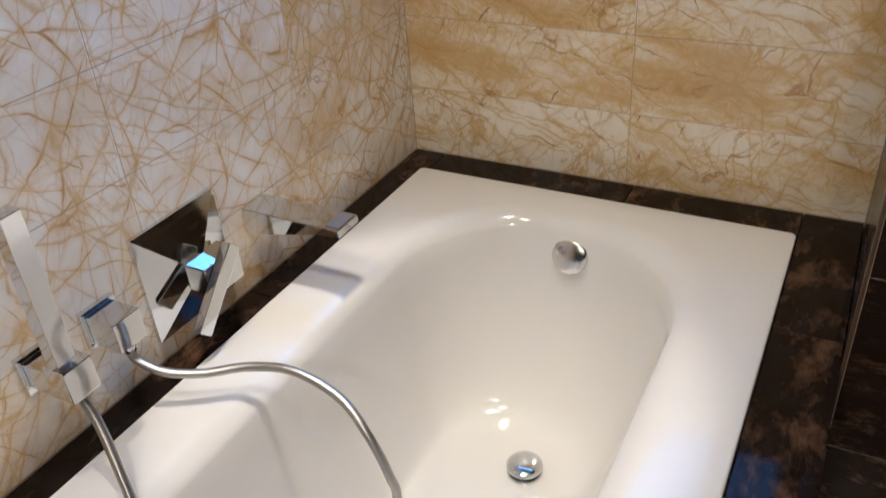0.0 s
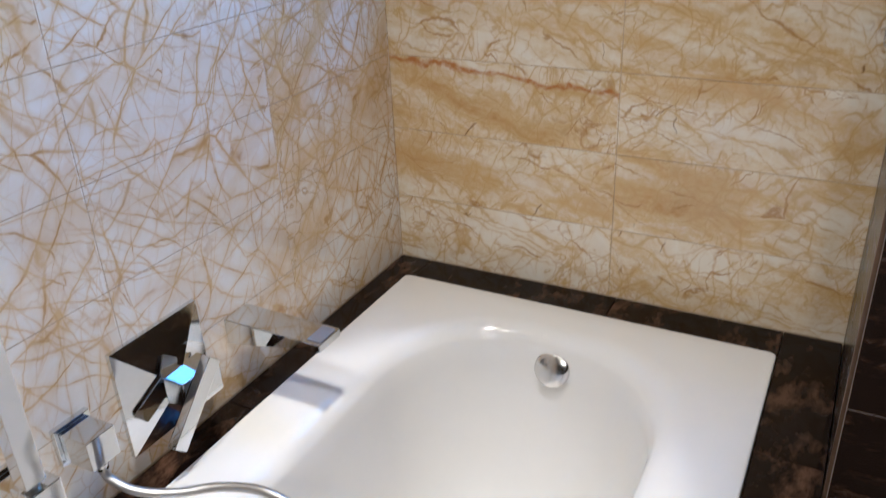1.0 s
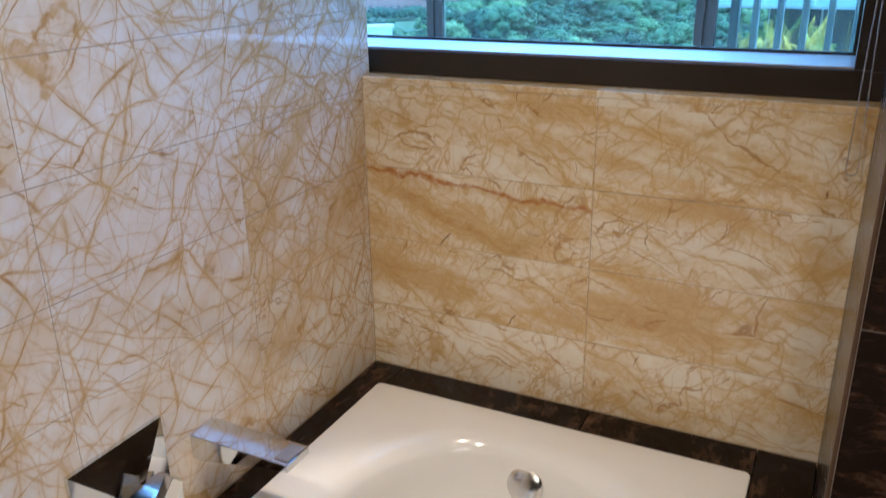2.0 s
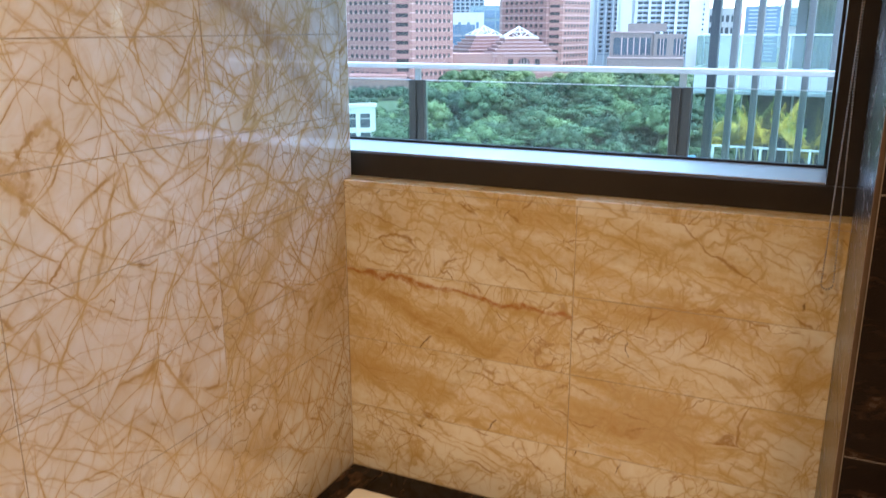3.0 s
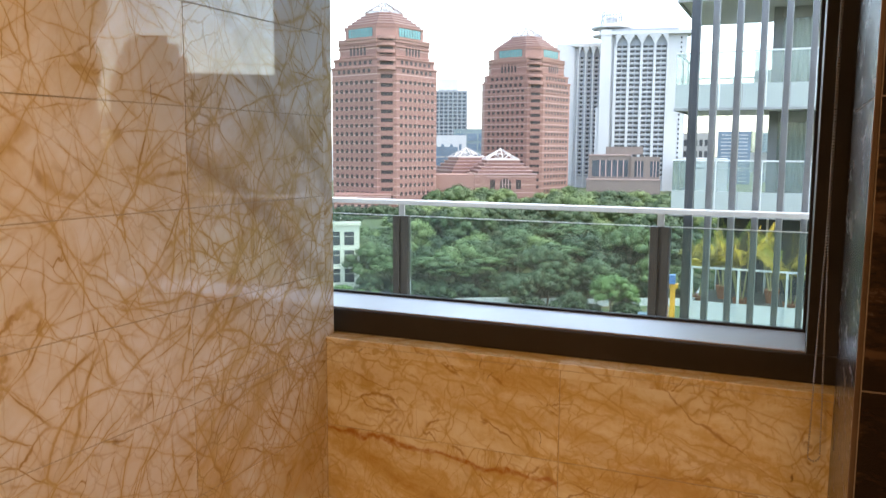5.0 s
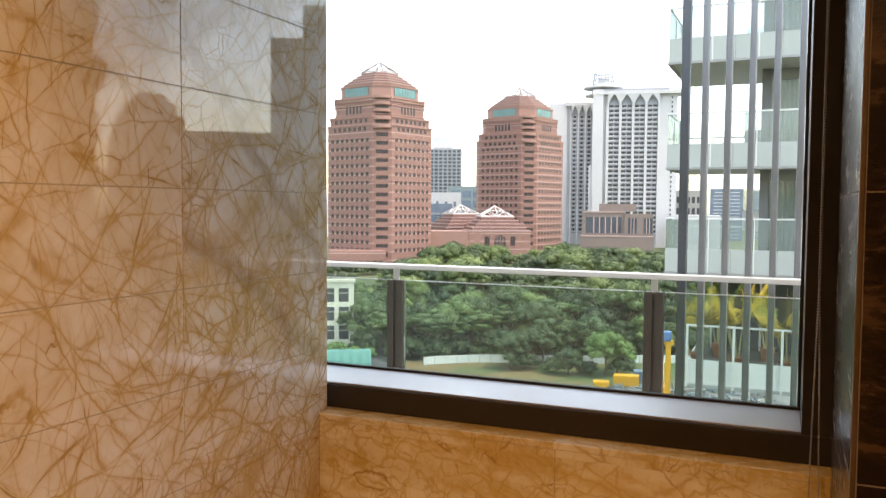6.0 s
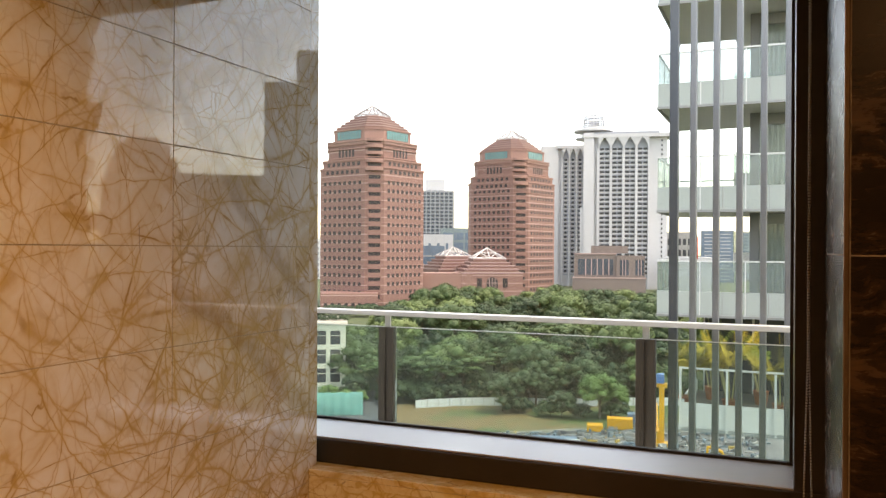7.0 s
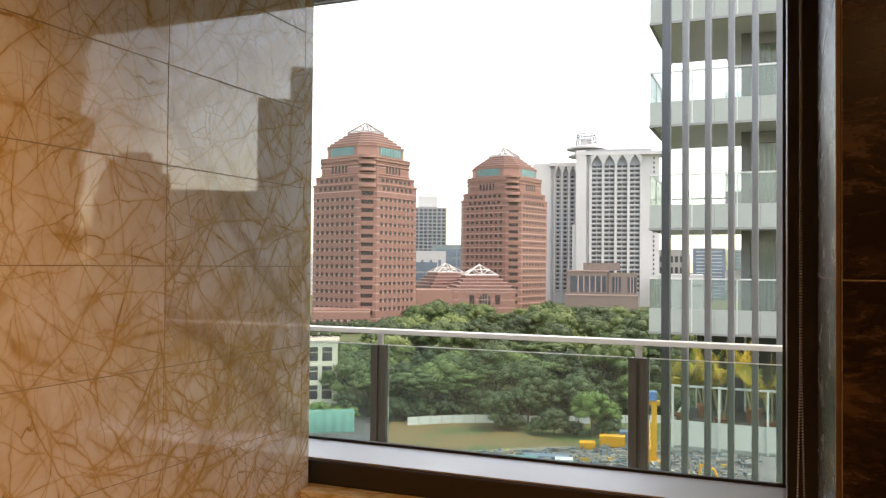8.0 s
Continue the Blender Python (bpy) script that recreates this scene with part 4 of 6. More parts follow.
n = Nodes("earth_and_grass")
where = n.position()
tone = n.mix(n.noise(where, 0.03, 5, 0.6), (0.055, 0.085, 0.025), (0.10, 0.11, 0.04))
M_GROUND = n.set(n.mix(n.ramp(n.noise(where, 0.4, 4, 0.6), 0.3, 0.7), tone, (0.05, 0.07, 0.03)), 0.9)
n = Nodes("worn_lawn")
where = n.position()
patches = n.ramp(n.noise(where, 0.045, 5, 0.62), 0.44, 0.58)
tone = n.mix(n.noise(where, 0.6, 4, 0.65), (0.105, 0.075, 0.028), (0.165, 0.112, 0.048))
M_LAWN = n.set(n.mix(patches, tone, (0.05, 0.085, 0.025)), 0.9)
M_ASPHALT = plain("asphalt", (0.07, 0.075, 0.08), 0.85, vary=0.15, scale=0.2)
M_WHITE_LINE = plain("white_hoarding", (0.4884, 0.5032, 0.4884), 0.6, vary=0.08, scale=0.15)

bm = bmesh.new()
grid = [-2500, -1200, -700, -500] + [-420 + 14 * i for i in range(61)] + [500, 700, 1200, 2500]
deep = [-2500, -1000, -300] + [-40 + 14 * i for i in range(40)] + [600, 900, 1500, 2500, 4000]
net = [[bm.verts.new((x, y, ground_height(x, y))) for x in grid] for y in deep]
for a, b in zip(net, net[1:]):
    for i in range(len(grid) - 1):
        bm.faces.new((a[i], a[i + 1], b[i + 1], b[i]))
structure("ground", bm, M_GROUND, "green ground with grass and earth, far below", "ground", True)

# tarpaulin-green tones come from sky and leaves; towers of red granite
M_RED = masonry("red_granite", (0.225, 0.119, 0.097), (0.37, 0.245, 0.21), 3.8, 0.12)
M_RED_PLAIN = plain("red_granite_plain", (0.225, 0.119, 0.097), 0.7, vary=0.08, scale=0.2)
M_PINK = plain("pink_granite", (0.275, 0.155, 0.126), 0.7, vary=0.06, scale=0.2)
M_COPING = plain("pale_granite", (0.3744, 0.2661, 0.2478), 0.7, vary=0.06, scale=0.2)
M_TEAL = plain("teal_glass", (0.07, 0.20, 0.20), 0.15, vary=0.3, scale=0.2)
M_WINDOW = plain("tower_window", (0.028, 0.019, 0.018), 0.45, vary=0.3, scale=0.5)
M_WHITE_STEEL = plain("white_steel", (0.50, 0.49, 0.475), 0.5, vary=0.05)
M_GREY_STEEL = plain("grey_steel", (0.30, 0.28, 0.28), 0.5, vary=0.05)


def shared(name, mesh, parent, m, label=""):
    ob = new(name, mesh)
    ob.parent = parent
    ob.matrix_local = m
    if label:
        ob["label"] = label
    return ob


def box_mesh(name, w, d, h, material):
    bm = bmesh.new()
    box(bm, -w / 2, w / 2, -d / 2, d / 2, 0, h)
    bmesh.ops.recalc_face_normals(bm, faces=bm.faces)
    mesh = bpy.data.meshes.new(name)
    bm.to_mesh(mesh)
    bm.free()
    mesh.materials.append(material)
    return mesh


def cut_square(reach, cut):
    """A square standing on its corner towards -y, with all four corners cut off; reach is half its width."""
    r, c = reach, cut
    return [(-c, -r), (c, -r), (r, -c), (r, c), (c, r), (-c, r), (-r, c), (-r, -c)]


CUT = 4.3


def granite_tower(x, y, turn, base, label):
    ob = thing("granite_tower", (x, y, 0), label, "tower", "twin granite towers", turn)
    tiers = ((24.1, base, 38.2), (22.9, 38.2, 41.9), (20.4, 41.9, 50.6))
    bm = bmesh.new()
    for reach, low, high in tiers:
        prism(bm, cut_square(reach, CUT), low + 0.02, high)
    part("shaft", bm, M_RED, ob, "banded red granite shaft")
    bm = bmesh.new()
    for reach, z, h in ((24.5, 37.5, 0.75), (23.3, 41.2, 0.75), (20.9, 42.6, 0.5), (21.0, 46.6, 0.6), (21.1, 48.6, 0.6), (21.1, 49.9, 0.75), (18.2, 55.7, 0.7), (24.4, 31.9, 0.4), (24.4, 12.9, 0.4), (24.4, -6.1, 0.4)):
        prism(bm, cut_square(reach, CUT + 0.1), z, z + h)
    part("moulding", bm, M_PINK, ob, "paler granite mouldings")
    bm = bmesh.new()
    prism(bm, cut_square(17.8, CUT), 50.62, 56.38)
    clerestory = part("clerestory", bm, M_PINK, ob, "granite clerestory")
    for side in (-1, 1):
        far = (17.8 + CUT) / math.sqrt(2)
        bm = bmesh.new()
        box(bm, -7.4, 7.4, -far - 0.15, -far + 0.1, 51.5, 55.3, 0, pose(0, 0, 0, 0, 0, 45 * side))
        band = part("glass_band", bm, M_TEAL, clerestory, "teal glass band")
        bm = bmesh.new()
        for i in range(9):
            box(bm, -7.4 + 1.85 * i - 0.09, -7.4 + 1.85 * i + 0.09, -far - 0.22, -far - 0.16, 51.5, 55.3, 0, pose(0, 0, 0, 0, 0, 45 * side))
        part("mullions", bm, M_WINDOW, band, "thin dark mullions")
    bm = bmesh.new()
    steps = (16.6, 14.7, 12.7, 10.6, 8.5)
    for i, reach in enumerate(steps):
        prism(bm, cut_square(reach, 3.8 - 0.35 * i), 56.4 + 1.4 * i, 56.4 + 1.4 * (i + 1) - 0.02)
    roof = part("stepped_roof", bm, M_RED_PLAIN, ob, "stepped granite roof")
    bm = bmesh.new()
    for i, reach in enumerate(steps):
        prism(bm, cut_square(reach + 0.25, 3.9 - 0.35 * i), 56.4 + 1.4 * (i + 1) - 0.42, 56.4 + 1.4 * (i + 1) - 0.03)
    part("roof_coping", bm, M_COPING, roof, "pale copings of the steps")
    bm = bmesh.new()
    apex, ring = Vector((0, 0, 69.2)), [Vector((p[0], p[1], 63.8)) for p in cut_square(8.6, 2.6)]
    for a, b in zip(ring, ring[1:] + ring[:1]):
        tube(bm, a, b, 0.30, 5)
        tube(bm, a, apex, 0.30, 5)
        tube(bm, (a + apex) / 2, (b + apex) / 2, 0.2, 5)
        tube(bm, (a + b) / 2, (a + apex) / 2, 0.18, 5)
        tube(bm, (a + b) / 2, (b + apex) / 2, 0.18, 5)
    part("roof_frame", bm, M_GREY_STEEL, roof, "open grey steel pyramid")
    # the windows of the two faces towards the town, eight a storey
    small, tall = box_mesh("window", 1.62, 0.3, 1.7, M_WINDOW), box_mesh("window", 1.15, 0.3, 4.6, M_WINDOW)
    for side in (-1, 1):
        for reach, low, rows, number, mesh in ((24.1, base + 7.9, int((33.0 - base - 7.9) / 3.8) + 1, 8, small), (24.1, 35.2, 1, 7, small), (22.9, 38.9, 1, 7, small), (20.4, 43.0, 1, 5, tall)):
            depth = (reach + CUT) / math.sqrt(2)
            for r in range(rows):
                for i in range(number):
                    along = (i - (number - 1) / 2) * (2.15 if mesh is tall else 3.12)
                    shared("window", mesh, ob, pose(0, 0, 0, 0, 0, 45 * side) @ pose(along, -depth + 0.05, low + 3.8 * r))
    # the cut corner: a dark sheet in place of the recess's shade, and bowed balconies
    slab_of("recess", [(-2.6, 2.6, -24.1 - 0.12, -23.9, base + 6, 36.0)], M_WINDOW, ob, "dark sheet for the shade of the corner recess")
    ledge = box_mesh("balcony", 6.0, 0.9, 2.1, M_RED_PLAIN)
    z = base + 8
    while z < 35:
        shared("balcony", ledge, ob, pose(0, -24.3, z), "granite corner balcony")
        z += 3.8
    for z, out, back in ((36.2, 3.0, -23.6), (40.0, 3.2, -22.3), (43.8, 3.2, -19.8), (46.9, 3.2, -19.8), (49.8, 3.0, -19.8)):
        bm = bmesh.new()
        prism(bm, [(4.0 * math.cos(radians(a)), back + out * math.sin(radians(a))) for a in range(180, 361, 15)], z, z + 1.4)
        part("bowed_balcony", bm, M_PINK, ob, "bowed corner balcony")
    # the upper tiers' recesses, their shade likewise drawn as dark sheets
    slab_of("recess", [(-3.0, 3.0, -23.05, -22.8, 38.4, 41.0)], M_WINDOW, ob, "dark sheet for the shade of the corner recess")
    slab_of("recess", [(-3.0, 3.0, -20.60, -20.3, 42.2, 50.0)], M_WINDOW, ob, "dark sheet for the shade of the corner recess")
    return ob


granite_tower(*bearing(-28.05, 385), 28.05 + 2.5, -27, "tall red granite office tower with stepped crown")
granite_tower(*bearing(-18.2, 462), 28.05 + 2.5, -29, "second red granite office tower standing farther back")


def pavilion(az, d, half, low, wall_top, steps, turn):
    x, y = bearing(az, d)
    ob = thing("granite_pavilion", (x, y, 0), "low red granite pavilion with stepped roof and white steel pyramid", "building", "granite pavilions", turn)
    bm = bmesh.new()
    box(bm, -half, half, -half, half, low, wall_top)
    part("wall", bm, M_RED, ob)
    bm = bmesh.new()
    z, h = wall_top, half
    for i in range(steps):
        h -= half * 0.115
        box(bm, -h, h, -h, h, z + 0.01, z + 1.6)
        z += 1.6
    roof = part("stepped_roof", bm, M_RED_PLAIN, ob)
    bm = bmesh.new()
    z, h = wall_top, half
    box(bm, -h - 0.3, h + 0.3, -h - 0.3, h + 0.3, wall_top - 0.6, wall_top - 0.05)
    for i in range(steps):
        h -= half * 0.115
        box(bm, -h - 0.35, h + 0.35, -h - 0.35, h + 0.35, z + 1.15, z + 1.58)
        z += 1.6
    part("roof_coping", bm, M_COPING, roof, "pale copings of the steps")
    bm = bmesh.new()
    r, tip = h * 0.98, Vector((0, 0, z + h * 0.66))
    ring = [Vector((-r, -r, z + 0.2)), Vector((r, -r, z + 0.2)), Vector((r, r, z + 0.2)), Vector((-r, r, z + 0.2))]
    for a, b in zip(ring, ring[1:] + ring[:1]):
        for p, q in ((a, b), (a, tip), ((a + b) / 2, tip), ((a + tip) / 2, (b + tip) / 2), ((a + b) / 2, (a + tip) / 2), ((a + b) / 2, (b + tip) / 2)):
            tube(bm, p, q, 0.24, 5)
    part("roof_frame", bm, M_WHITE_STEEL, roof, "white steel roof frame")
    slab = box_mesh("window", 2.4, 0.3, 4.5, M_WINDOW)
    bm = bmesh.new()
    prism(bm, [(-2.8, -3.4)] + [(2.8 * math.cos(radians(a)), 2.8 * math.sin(radians(a))) for a in range(180, -1, -15)] + [(2.8, -3.4)], -0.15, 0.15)
    bmesh.ops.transform(bm, matrix=pose(0, -half - 0.05, wall_top - 5.2, 90, 0, 0), verts=bm.verts)
    arch = part("arched_window", bm, M_WINDOW, ob, "tall dark arched window")
    bm = bmesh.new()
    for dx in (-1.4, 0.0, 1.4):
        box(bm, dx - 0.12, dx + 0.12, -half - 0.30, -half - 0.21, wall_top - 8.5, wall_top - 2.8)
    box(bm, -2.7, 2.7, -half - 0.30, -half - 0.21, wall_top - 5.4, wall_top - 5.1)
    part("glazing_bars", bm, M_COPING, arch, "pale glazing bars")
    for i in (-1, 1):
        shared("window", slab, ob, pose(i * half * 0.42, -half - 0.05, wall_top - 7.5))
    for i in (-1, 0, 1):
        shared("window", slab, ob, pose(0, 0, 0, 0, 0, -90) @ pose(i * half * 0.42, -half - 0.05, wall_top - 7.5))
    return ob


pavilion(-22.3, 428, 13.5, -30, -8.6, 4, 45)
pavilion(-19.9, 405, 15.0, -30, -9.6, 4, 30)


def block(name, az0, az1, d, el_top, base, depth, wall, label, category="building", rows=0, cols=0, window=None, share=(0.6, 0.55)):
    """A box of a building that spans two bearings at a distance and rises to an elevation."""
    mid, wide = (az0 + az1) / 2, 2 * d * math.tan(radians(abs(az1 - az0) / 2))
    x, y = bearing(mid, d + depth / 2)
    top = 1.63 + d * math.tan(radians(el_top))
    ob = thing(name, (x, y, 0), label, category, turn=-mid)
    slab_of("wall", [(-wide / 2, wide / 2, -depth / 2, depth / 2, base, top)], wall, ob)
    if rows:
        px, pz = wide / (cols + 0.4), (top - base) / (rows + 0.6)
        mesh = box_mesh("window", px * share[0], 0.3, pz * share[1], window)
        for r in range(rows):
            for c in range(cols):
                shared("window", mesh, ob, pose((c - (cols - 1) / 2) * px, -depth / 2 - 0.06, base + pz * (r + 0.45)))
    return ob, wide, top


M_GREY_TOWER = plain("grey_cladding", (0.2516, 0.2664, 0.2812), 0.6, vary=0.1, scale=0.1)
M_PALE_TOWER = plain("pale_cladding", (0.4588, 0.4662, 0.4736), 0.6, vary=0.05, scale=0.1)
M_BLUE_TOWER = plain("blue_grey_glass", (0.13, 0.18, 0.24), 0.2, vary=0.2, scale=0.1)
M_TEAL_TOWER = plain("teal_grey_cladding", (0.1628, 0.2146, 0.222), 0.4, vary=0.1, scale=0.1)
M_NIGHT_GLASS = plain("slate_glass", (0.055, 0.07, 0.09), 0.2, vary=0.3, scale=0.1)
M_BROWN = plain("brown_granite", (0.185, 0.145, 0.128), 0.7, vary=0.08, scale=0.1)

block("apartment_tower", -24.6, -22.25, 640, 4.1, -30, 25, M_GREY_TOWER, "grey glass apartment tower between the granite towers", rows=26, cols=7, window=M_NIGHT_GLASS, share=(0.72, 0.66))
block("apartment_tower", -24.3, -22.9, 650, 4.9, 20, 18, M_PALE_TOWER, "pale upper part of a grey apartment tower", rows=2, cols=3, window=M_GREY_TOWER)
block("office_block", -23.2, -20.6, 560, 1.45, -30, 30, M_TEAL_TOWER, "teal-grey office block behind the pavilions", rows=6, cols=3, window=M_BLUE_TOWER, share=(0.86, 0.7))
block("white_block", -24.4, -22.3, 530, 1.0, -30, 16, M_PALE_TOWER, "white block with square openings", rows=4, cols=3, window=M_BLUE_TOWER, share=(0.3, 0.5))
block("dark_block", -24.6, -22.9, 500, 0.2, -30, 16, M_BLUE_TOWER, "dark glass office block", rows=5, cols=2, window=M_GREY_TOWER, share=(0.9, 0.2))
block("granite_podium", -31.6, -27.6, 350, -3.2, -32, 22, M_RED, "low red granite podium at the tower's foot", rows=2, cols=8, window=M_WINDOW, share=(0.5, 0.4))
block("granite_podium", -25.0, -20.9, 388, -1.75, -32, 20, M_PINK, "low red granite podium with pale coping", rows=1, cols=6, window=M_WINDOW, share=(0.4, 0.14))

# box-framed low building
low_office, wide, top = block("low_office", -13.9, -8.9, 430, -1.95, -32, 20, M_BROWN, "low brown granite building with deep framed windows", rows=2, cols=9, window=M_WINDOW, share=(0.4, 0.16))
slab_of("upper_floor", [(-wide * 0.48, wide * 0.10, -6, 6, top + 0.01, top + 12.6)], M_BROWN, low_office, "granite upper floor")
slab_of("upper_window", [(-wide * 0.43, wide * 0.06, -6.15, -5.9, top + 1.2, top + 9.6)], M_NIGHT_GLASS, low_office, "wide dark window")
slab_of("upper_floor", [(wide * 0.101, wide * 0.49, -7, 6, top + 0.01, top + 11.4)], M_BROWN, low_office, "granite upper floor")
for u in (0.15, 0.36):
    slab_of("upper_window", [(wide * u, wide * (u + 0.12), -7.15, -6.9, top + 1.2, top + 9.2)], M_NIGHT_GLASS, low_office, "dark window")
    slab_of("mullion", [(wide * (u + 0.04) - 0.2, wide * (u + 0.04) + 0.2, -7.3, -7.16, top + 1.2, top + 9.2), (wide * (u + 0.08) - 0.2, wide * (u + 0.08) + 0.2, -7.3, -7.16, top + 1.2, top + 9.2)], M_COPING, low_office, "pale mullions")
for u in (-0.32, -0.24, -0.16, -0.08, 0.0):
    slab_of("mullion", [(wide * u - 0.3, wide * u + 0.3, -6.3, -6.16, top + 1.2, top + 9.6)], M_COPING, low_office, "granite mullion")
slab_of("roof_coping", [(-wide * 0.49, wide * 0.105, -6.4, 6.2, top + 12.0, top + 12.59)], M_COPING, low_office, "pale roof coping")
slab_of("roof_coping", [(-wide * 0.51, wide * 0.51, -10.3, -9.9, top - 0.6, top - 0.01)], M_COPING, low_office, "pale roof coping")
slab_of("roof_box", [(-wide * 0.25, wide * 0.26, -3, 5, top + 12.61, top + 16.6)], M_BROWN, low_office)

# the white hotel with arched bays
M_HOTEL = plain("hotel_white", (0.4736, 0.4773, 0.4847), 0.6, vary=0.06, scale=0.05)
M_HOTEL_DARK = plain("hotel_window", (0.03, 0.033, 0.04), 0.3, vary=0.3, scale=0.2)
# grey of the roof works; on the bays it stands for shade on white
M_HOTEL_GREY = plain("hotel_grey_and_shade", (0.31, 0.33, 0.365), 0.7, vary=0.06, scale=0.05)


def hotel_wing(az, d, wide, top, base, bays, columns, turn, label, ends=(0.12, 0.12)):
    x, y = bearing(az, d)
    ob = thing("hotel_wing", (x, y, 0), label, "hotel", "white hotel wings", turn)
    depth = 16
    slab_of("wall", [(-wide / 2, wide / 2, -depth / 2, depth / 2, base, top)], M_HOTEL, ob)
    left, right = -wide * (0.5 - ends[0]), wide * (0.5 - ends[1])
    bay = (right - left) / bays
    # a flat sheet whose darker blue-grey carries the shade between the ribs
    slab_of("recess", [(left, right, -depth / 2 - 0.06, -depth / 2 + 0.2, base + 8, top - 4)], M_HOTEL_GREY, ob, "window wall with shade in its grey colour")
    for b in range(bays + 1):
        cx = left + bay * b
        slab_of("rib", [(cx - bay * 0.10, cx + bay * 0.10, -depth / 2 - 2.2, -depth / 2 - 0.01, base, top - 9)], M_HOTEL, ob, "white vertical rib")
    # pointed arch heads that lean out to the roof edge
    bm = bmesh.new()
    for b in range(bays):
        cx = left + bay * (b + 0.5)
        for s in (-1, 1):
            for k in range(7):
                u0, u1 = k / 7, (k + 1) / 7
                w0, w1 = bay * 0.5 * (1 - u0 ** 2.2), bay * 0.5 * (1 - u1 ** 2.2)
                za, zb = top - 13 + 10.5 * u0, top - 13 + 10.5 * u1
                ya, yb = -depth / 2 - 2.2 - 1.4 * u0, -depth / 2 - 2.2 - 1.4 * u1
                p = [(cx + s * w0, ya, za), (cx + s * bay * 0.5, ya, za), (cx + s * bay * 0.5, yb, zb), (cx + s * w1, yb, zb)]
                q = [(px, -depth / 2 + 0.1, pz) for px, _, pz in p]
                pv, qv = [bm.verts.new(c) for c in p], [bm.verts.new(c) for c in q]
                if w0 < bay * 0.499:
                    bm.faces.new(pv)
                bm.faces.new((pv[0], pv[3], qv[3], qv[0]))
    part("arches", bm, M_HOTEL, ob, "pointed white arch heads")
    slab_of("roof_edge", [(-wide / 2 - 1.5, wide / 2 + 3, -depth / 2 - 3.4, depth / 2, top - 2.4, top)], M_HOTEL, ob, "overhanging white roof edge")
    mesh = box_mesh("window", bay * 0.34, 0.3, 1.5, M_HOTEL_DARK)
    ledge = box_mesh("ledge", bay * 0.80, 0.7, 0.9, M_HOTEL)
    rows = int((top - 7 - base - 9) / 3.1)
    for r in range(rows):
        for b in range(bays):
            cx = left + bay * (b + 0.5)
            shared("balcony_ledge", ledge, ob, pose(cx, -depth / 2 - 0.35, base + 9 + 3.1 * r))
            for c in range(columns):
                shared("window", mesh, ob, pose(cx + (c - (columns - 1) / 2) * bay * 0.42, -depth / 2 - 0.15, base + 9.95 + 3.1 * r))
    slot = box_mesh("window", 1.0, 0.3, 1.3, M_HOTEL_DARK)
    for r in range(rows + 2):
        shared("window", slot, ob, pose(wide / 2 - wide * ends[1] * 0.3, -depth / 2 - 0.1, base + 9.2 + 3.1 * r))
    return ob, depth


hotel, depth = hotel_wing(-10.30, 566, 54, 79.5, -25, 4, 2, 12, "tall white hotel slab with arched window bays", (0.16, 0.22))
slab_of("pylon", [(-28, -21.2, -11, -8.2, -25, 80.5)], M_HOTEL, hotel, "white stair pylon")
slab_of("pylon", [(-30.5, -28.01, -9.5, -6.0, -25, 30)], M_HOTEL, hotel, "white stair pylon")
slab_of("plant_room", [(-20, 22, -6, 6, 79.6, 81.6)], M_HOTEL_GREY, hotel, "rooftop plant room")
bm = bmesh.new()
lathe(bm, [(7, 70), (7, 76), (9.5, 77.2), (12.5, 77.6), (12.5, 78.6), (8, 79.0), (8, 81.8), (13.5, 82.6), (13.5, 83.8), (8.0, 84.6), (7.2, 85.2), (7.2, 86.0), (0.01, 86.0)], 28)
bmesh.ops.translate(bm, vec=(-21.5, 4, 0), verts=bm.verts)
lounge = part("rooftop_lounge", bm, M_HOTEL, hotel, "round rooftop restaurant with rings")
bm = bmesh.new()
lathe(bm, [(8.06, 79.2), (8.06, 81.7), (7.8, 81.7)], 28)
bmesh.ops.translate(bm, vec=(-21.5, 4, 0), verts=bm.verts)
part("lounge_glass", bm, M_HOTEL_GREY, lounge, "ring of grey windows")
bm = bmesh.new()
for k in range(18):
    a = 2 * math.pi * k / 18
    tube(bm, (-21.5 + 7.2 * math.cos(a), 4 + 7.2 * math.sin(a), 86.0), (-21.5 + 6.2 * math.cos(a), 4 + 6.2 * math.sin(a), 93.5), 0.32, 5)
for r, z in ((6.9, 88.4), (6.55, 91.0), (6.2, 93.5)):
    for k in range(18):
        a, b = 2 * math.pi * k / 18, 2 * math.pi * (k + 1) / 18
        tube(bm, (-21.5 + r * math.cos(a), 4 + r * math.sin(a), z), (-21.5 + r * math.cos(b), 4 + r * math.sin(b), z), 0.36, 5)
part("roof_cage", bm, M_HOTEL_GREY, lounge, "open grey steel cage")
slab_of("plant_drum", [(-25, -18, 1, 7, 86.01, 90.5)], M_HOTEL, lounge, "pale plant room inside the cage")
annexe, depth = hotel_wing(-13.75, 600, 27, 76.5, -25, 4, 1, 20, "second white hotel wing set at an angle")
slab_of("end_wall", [(-25, -13.1, -10, 8, -25, 76)], M_HOTEL, annexe, "blank white end wall")

# buildings seen past the balconies of the neighbour
block("blue_office_tower", -5.3, -3.2, 700, 1.3, -30, 20, M_BLUE_TOWER, "blue-grey banded office tower", rows=16, cols=2, window=M_PALE_TOWER, share=(0.9, 0.2))
block("blue_office_tower", -3.0, -1.6, 760, 1.2, -30, 20, M_PALE_TOWER, "pale banded office tower", rows=16, cols=2, window=M_BLUE_TOWER, share=(0.9, 0.45))
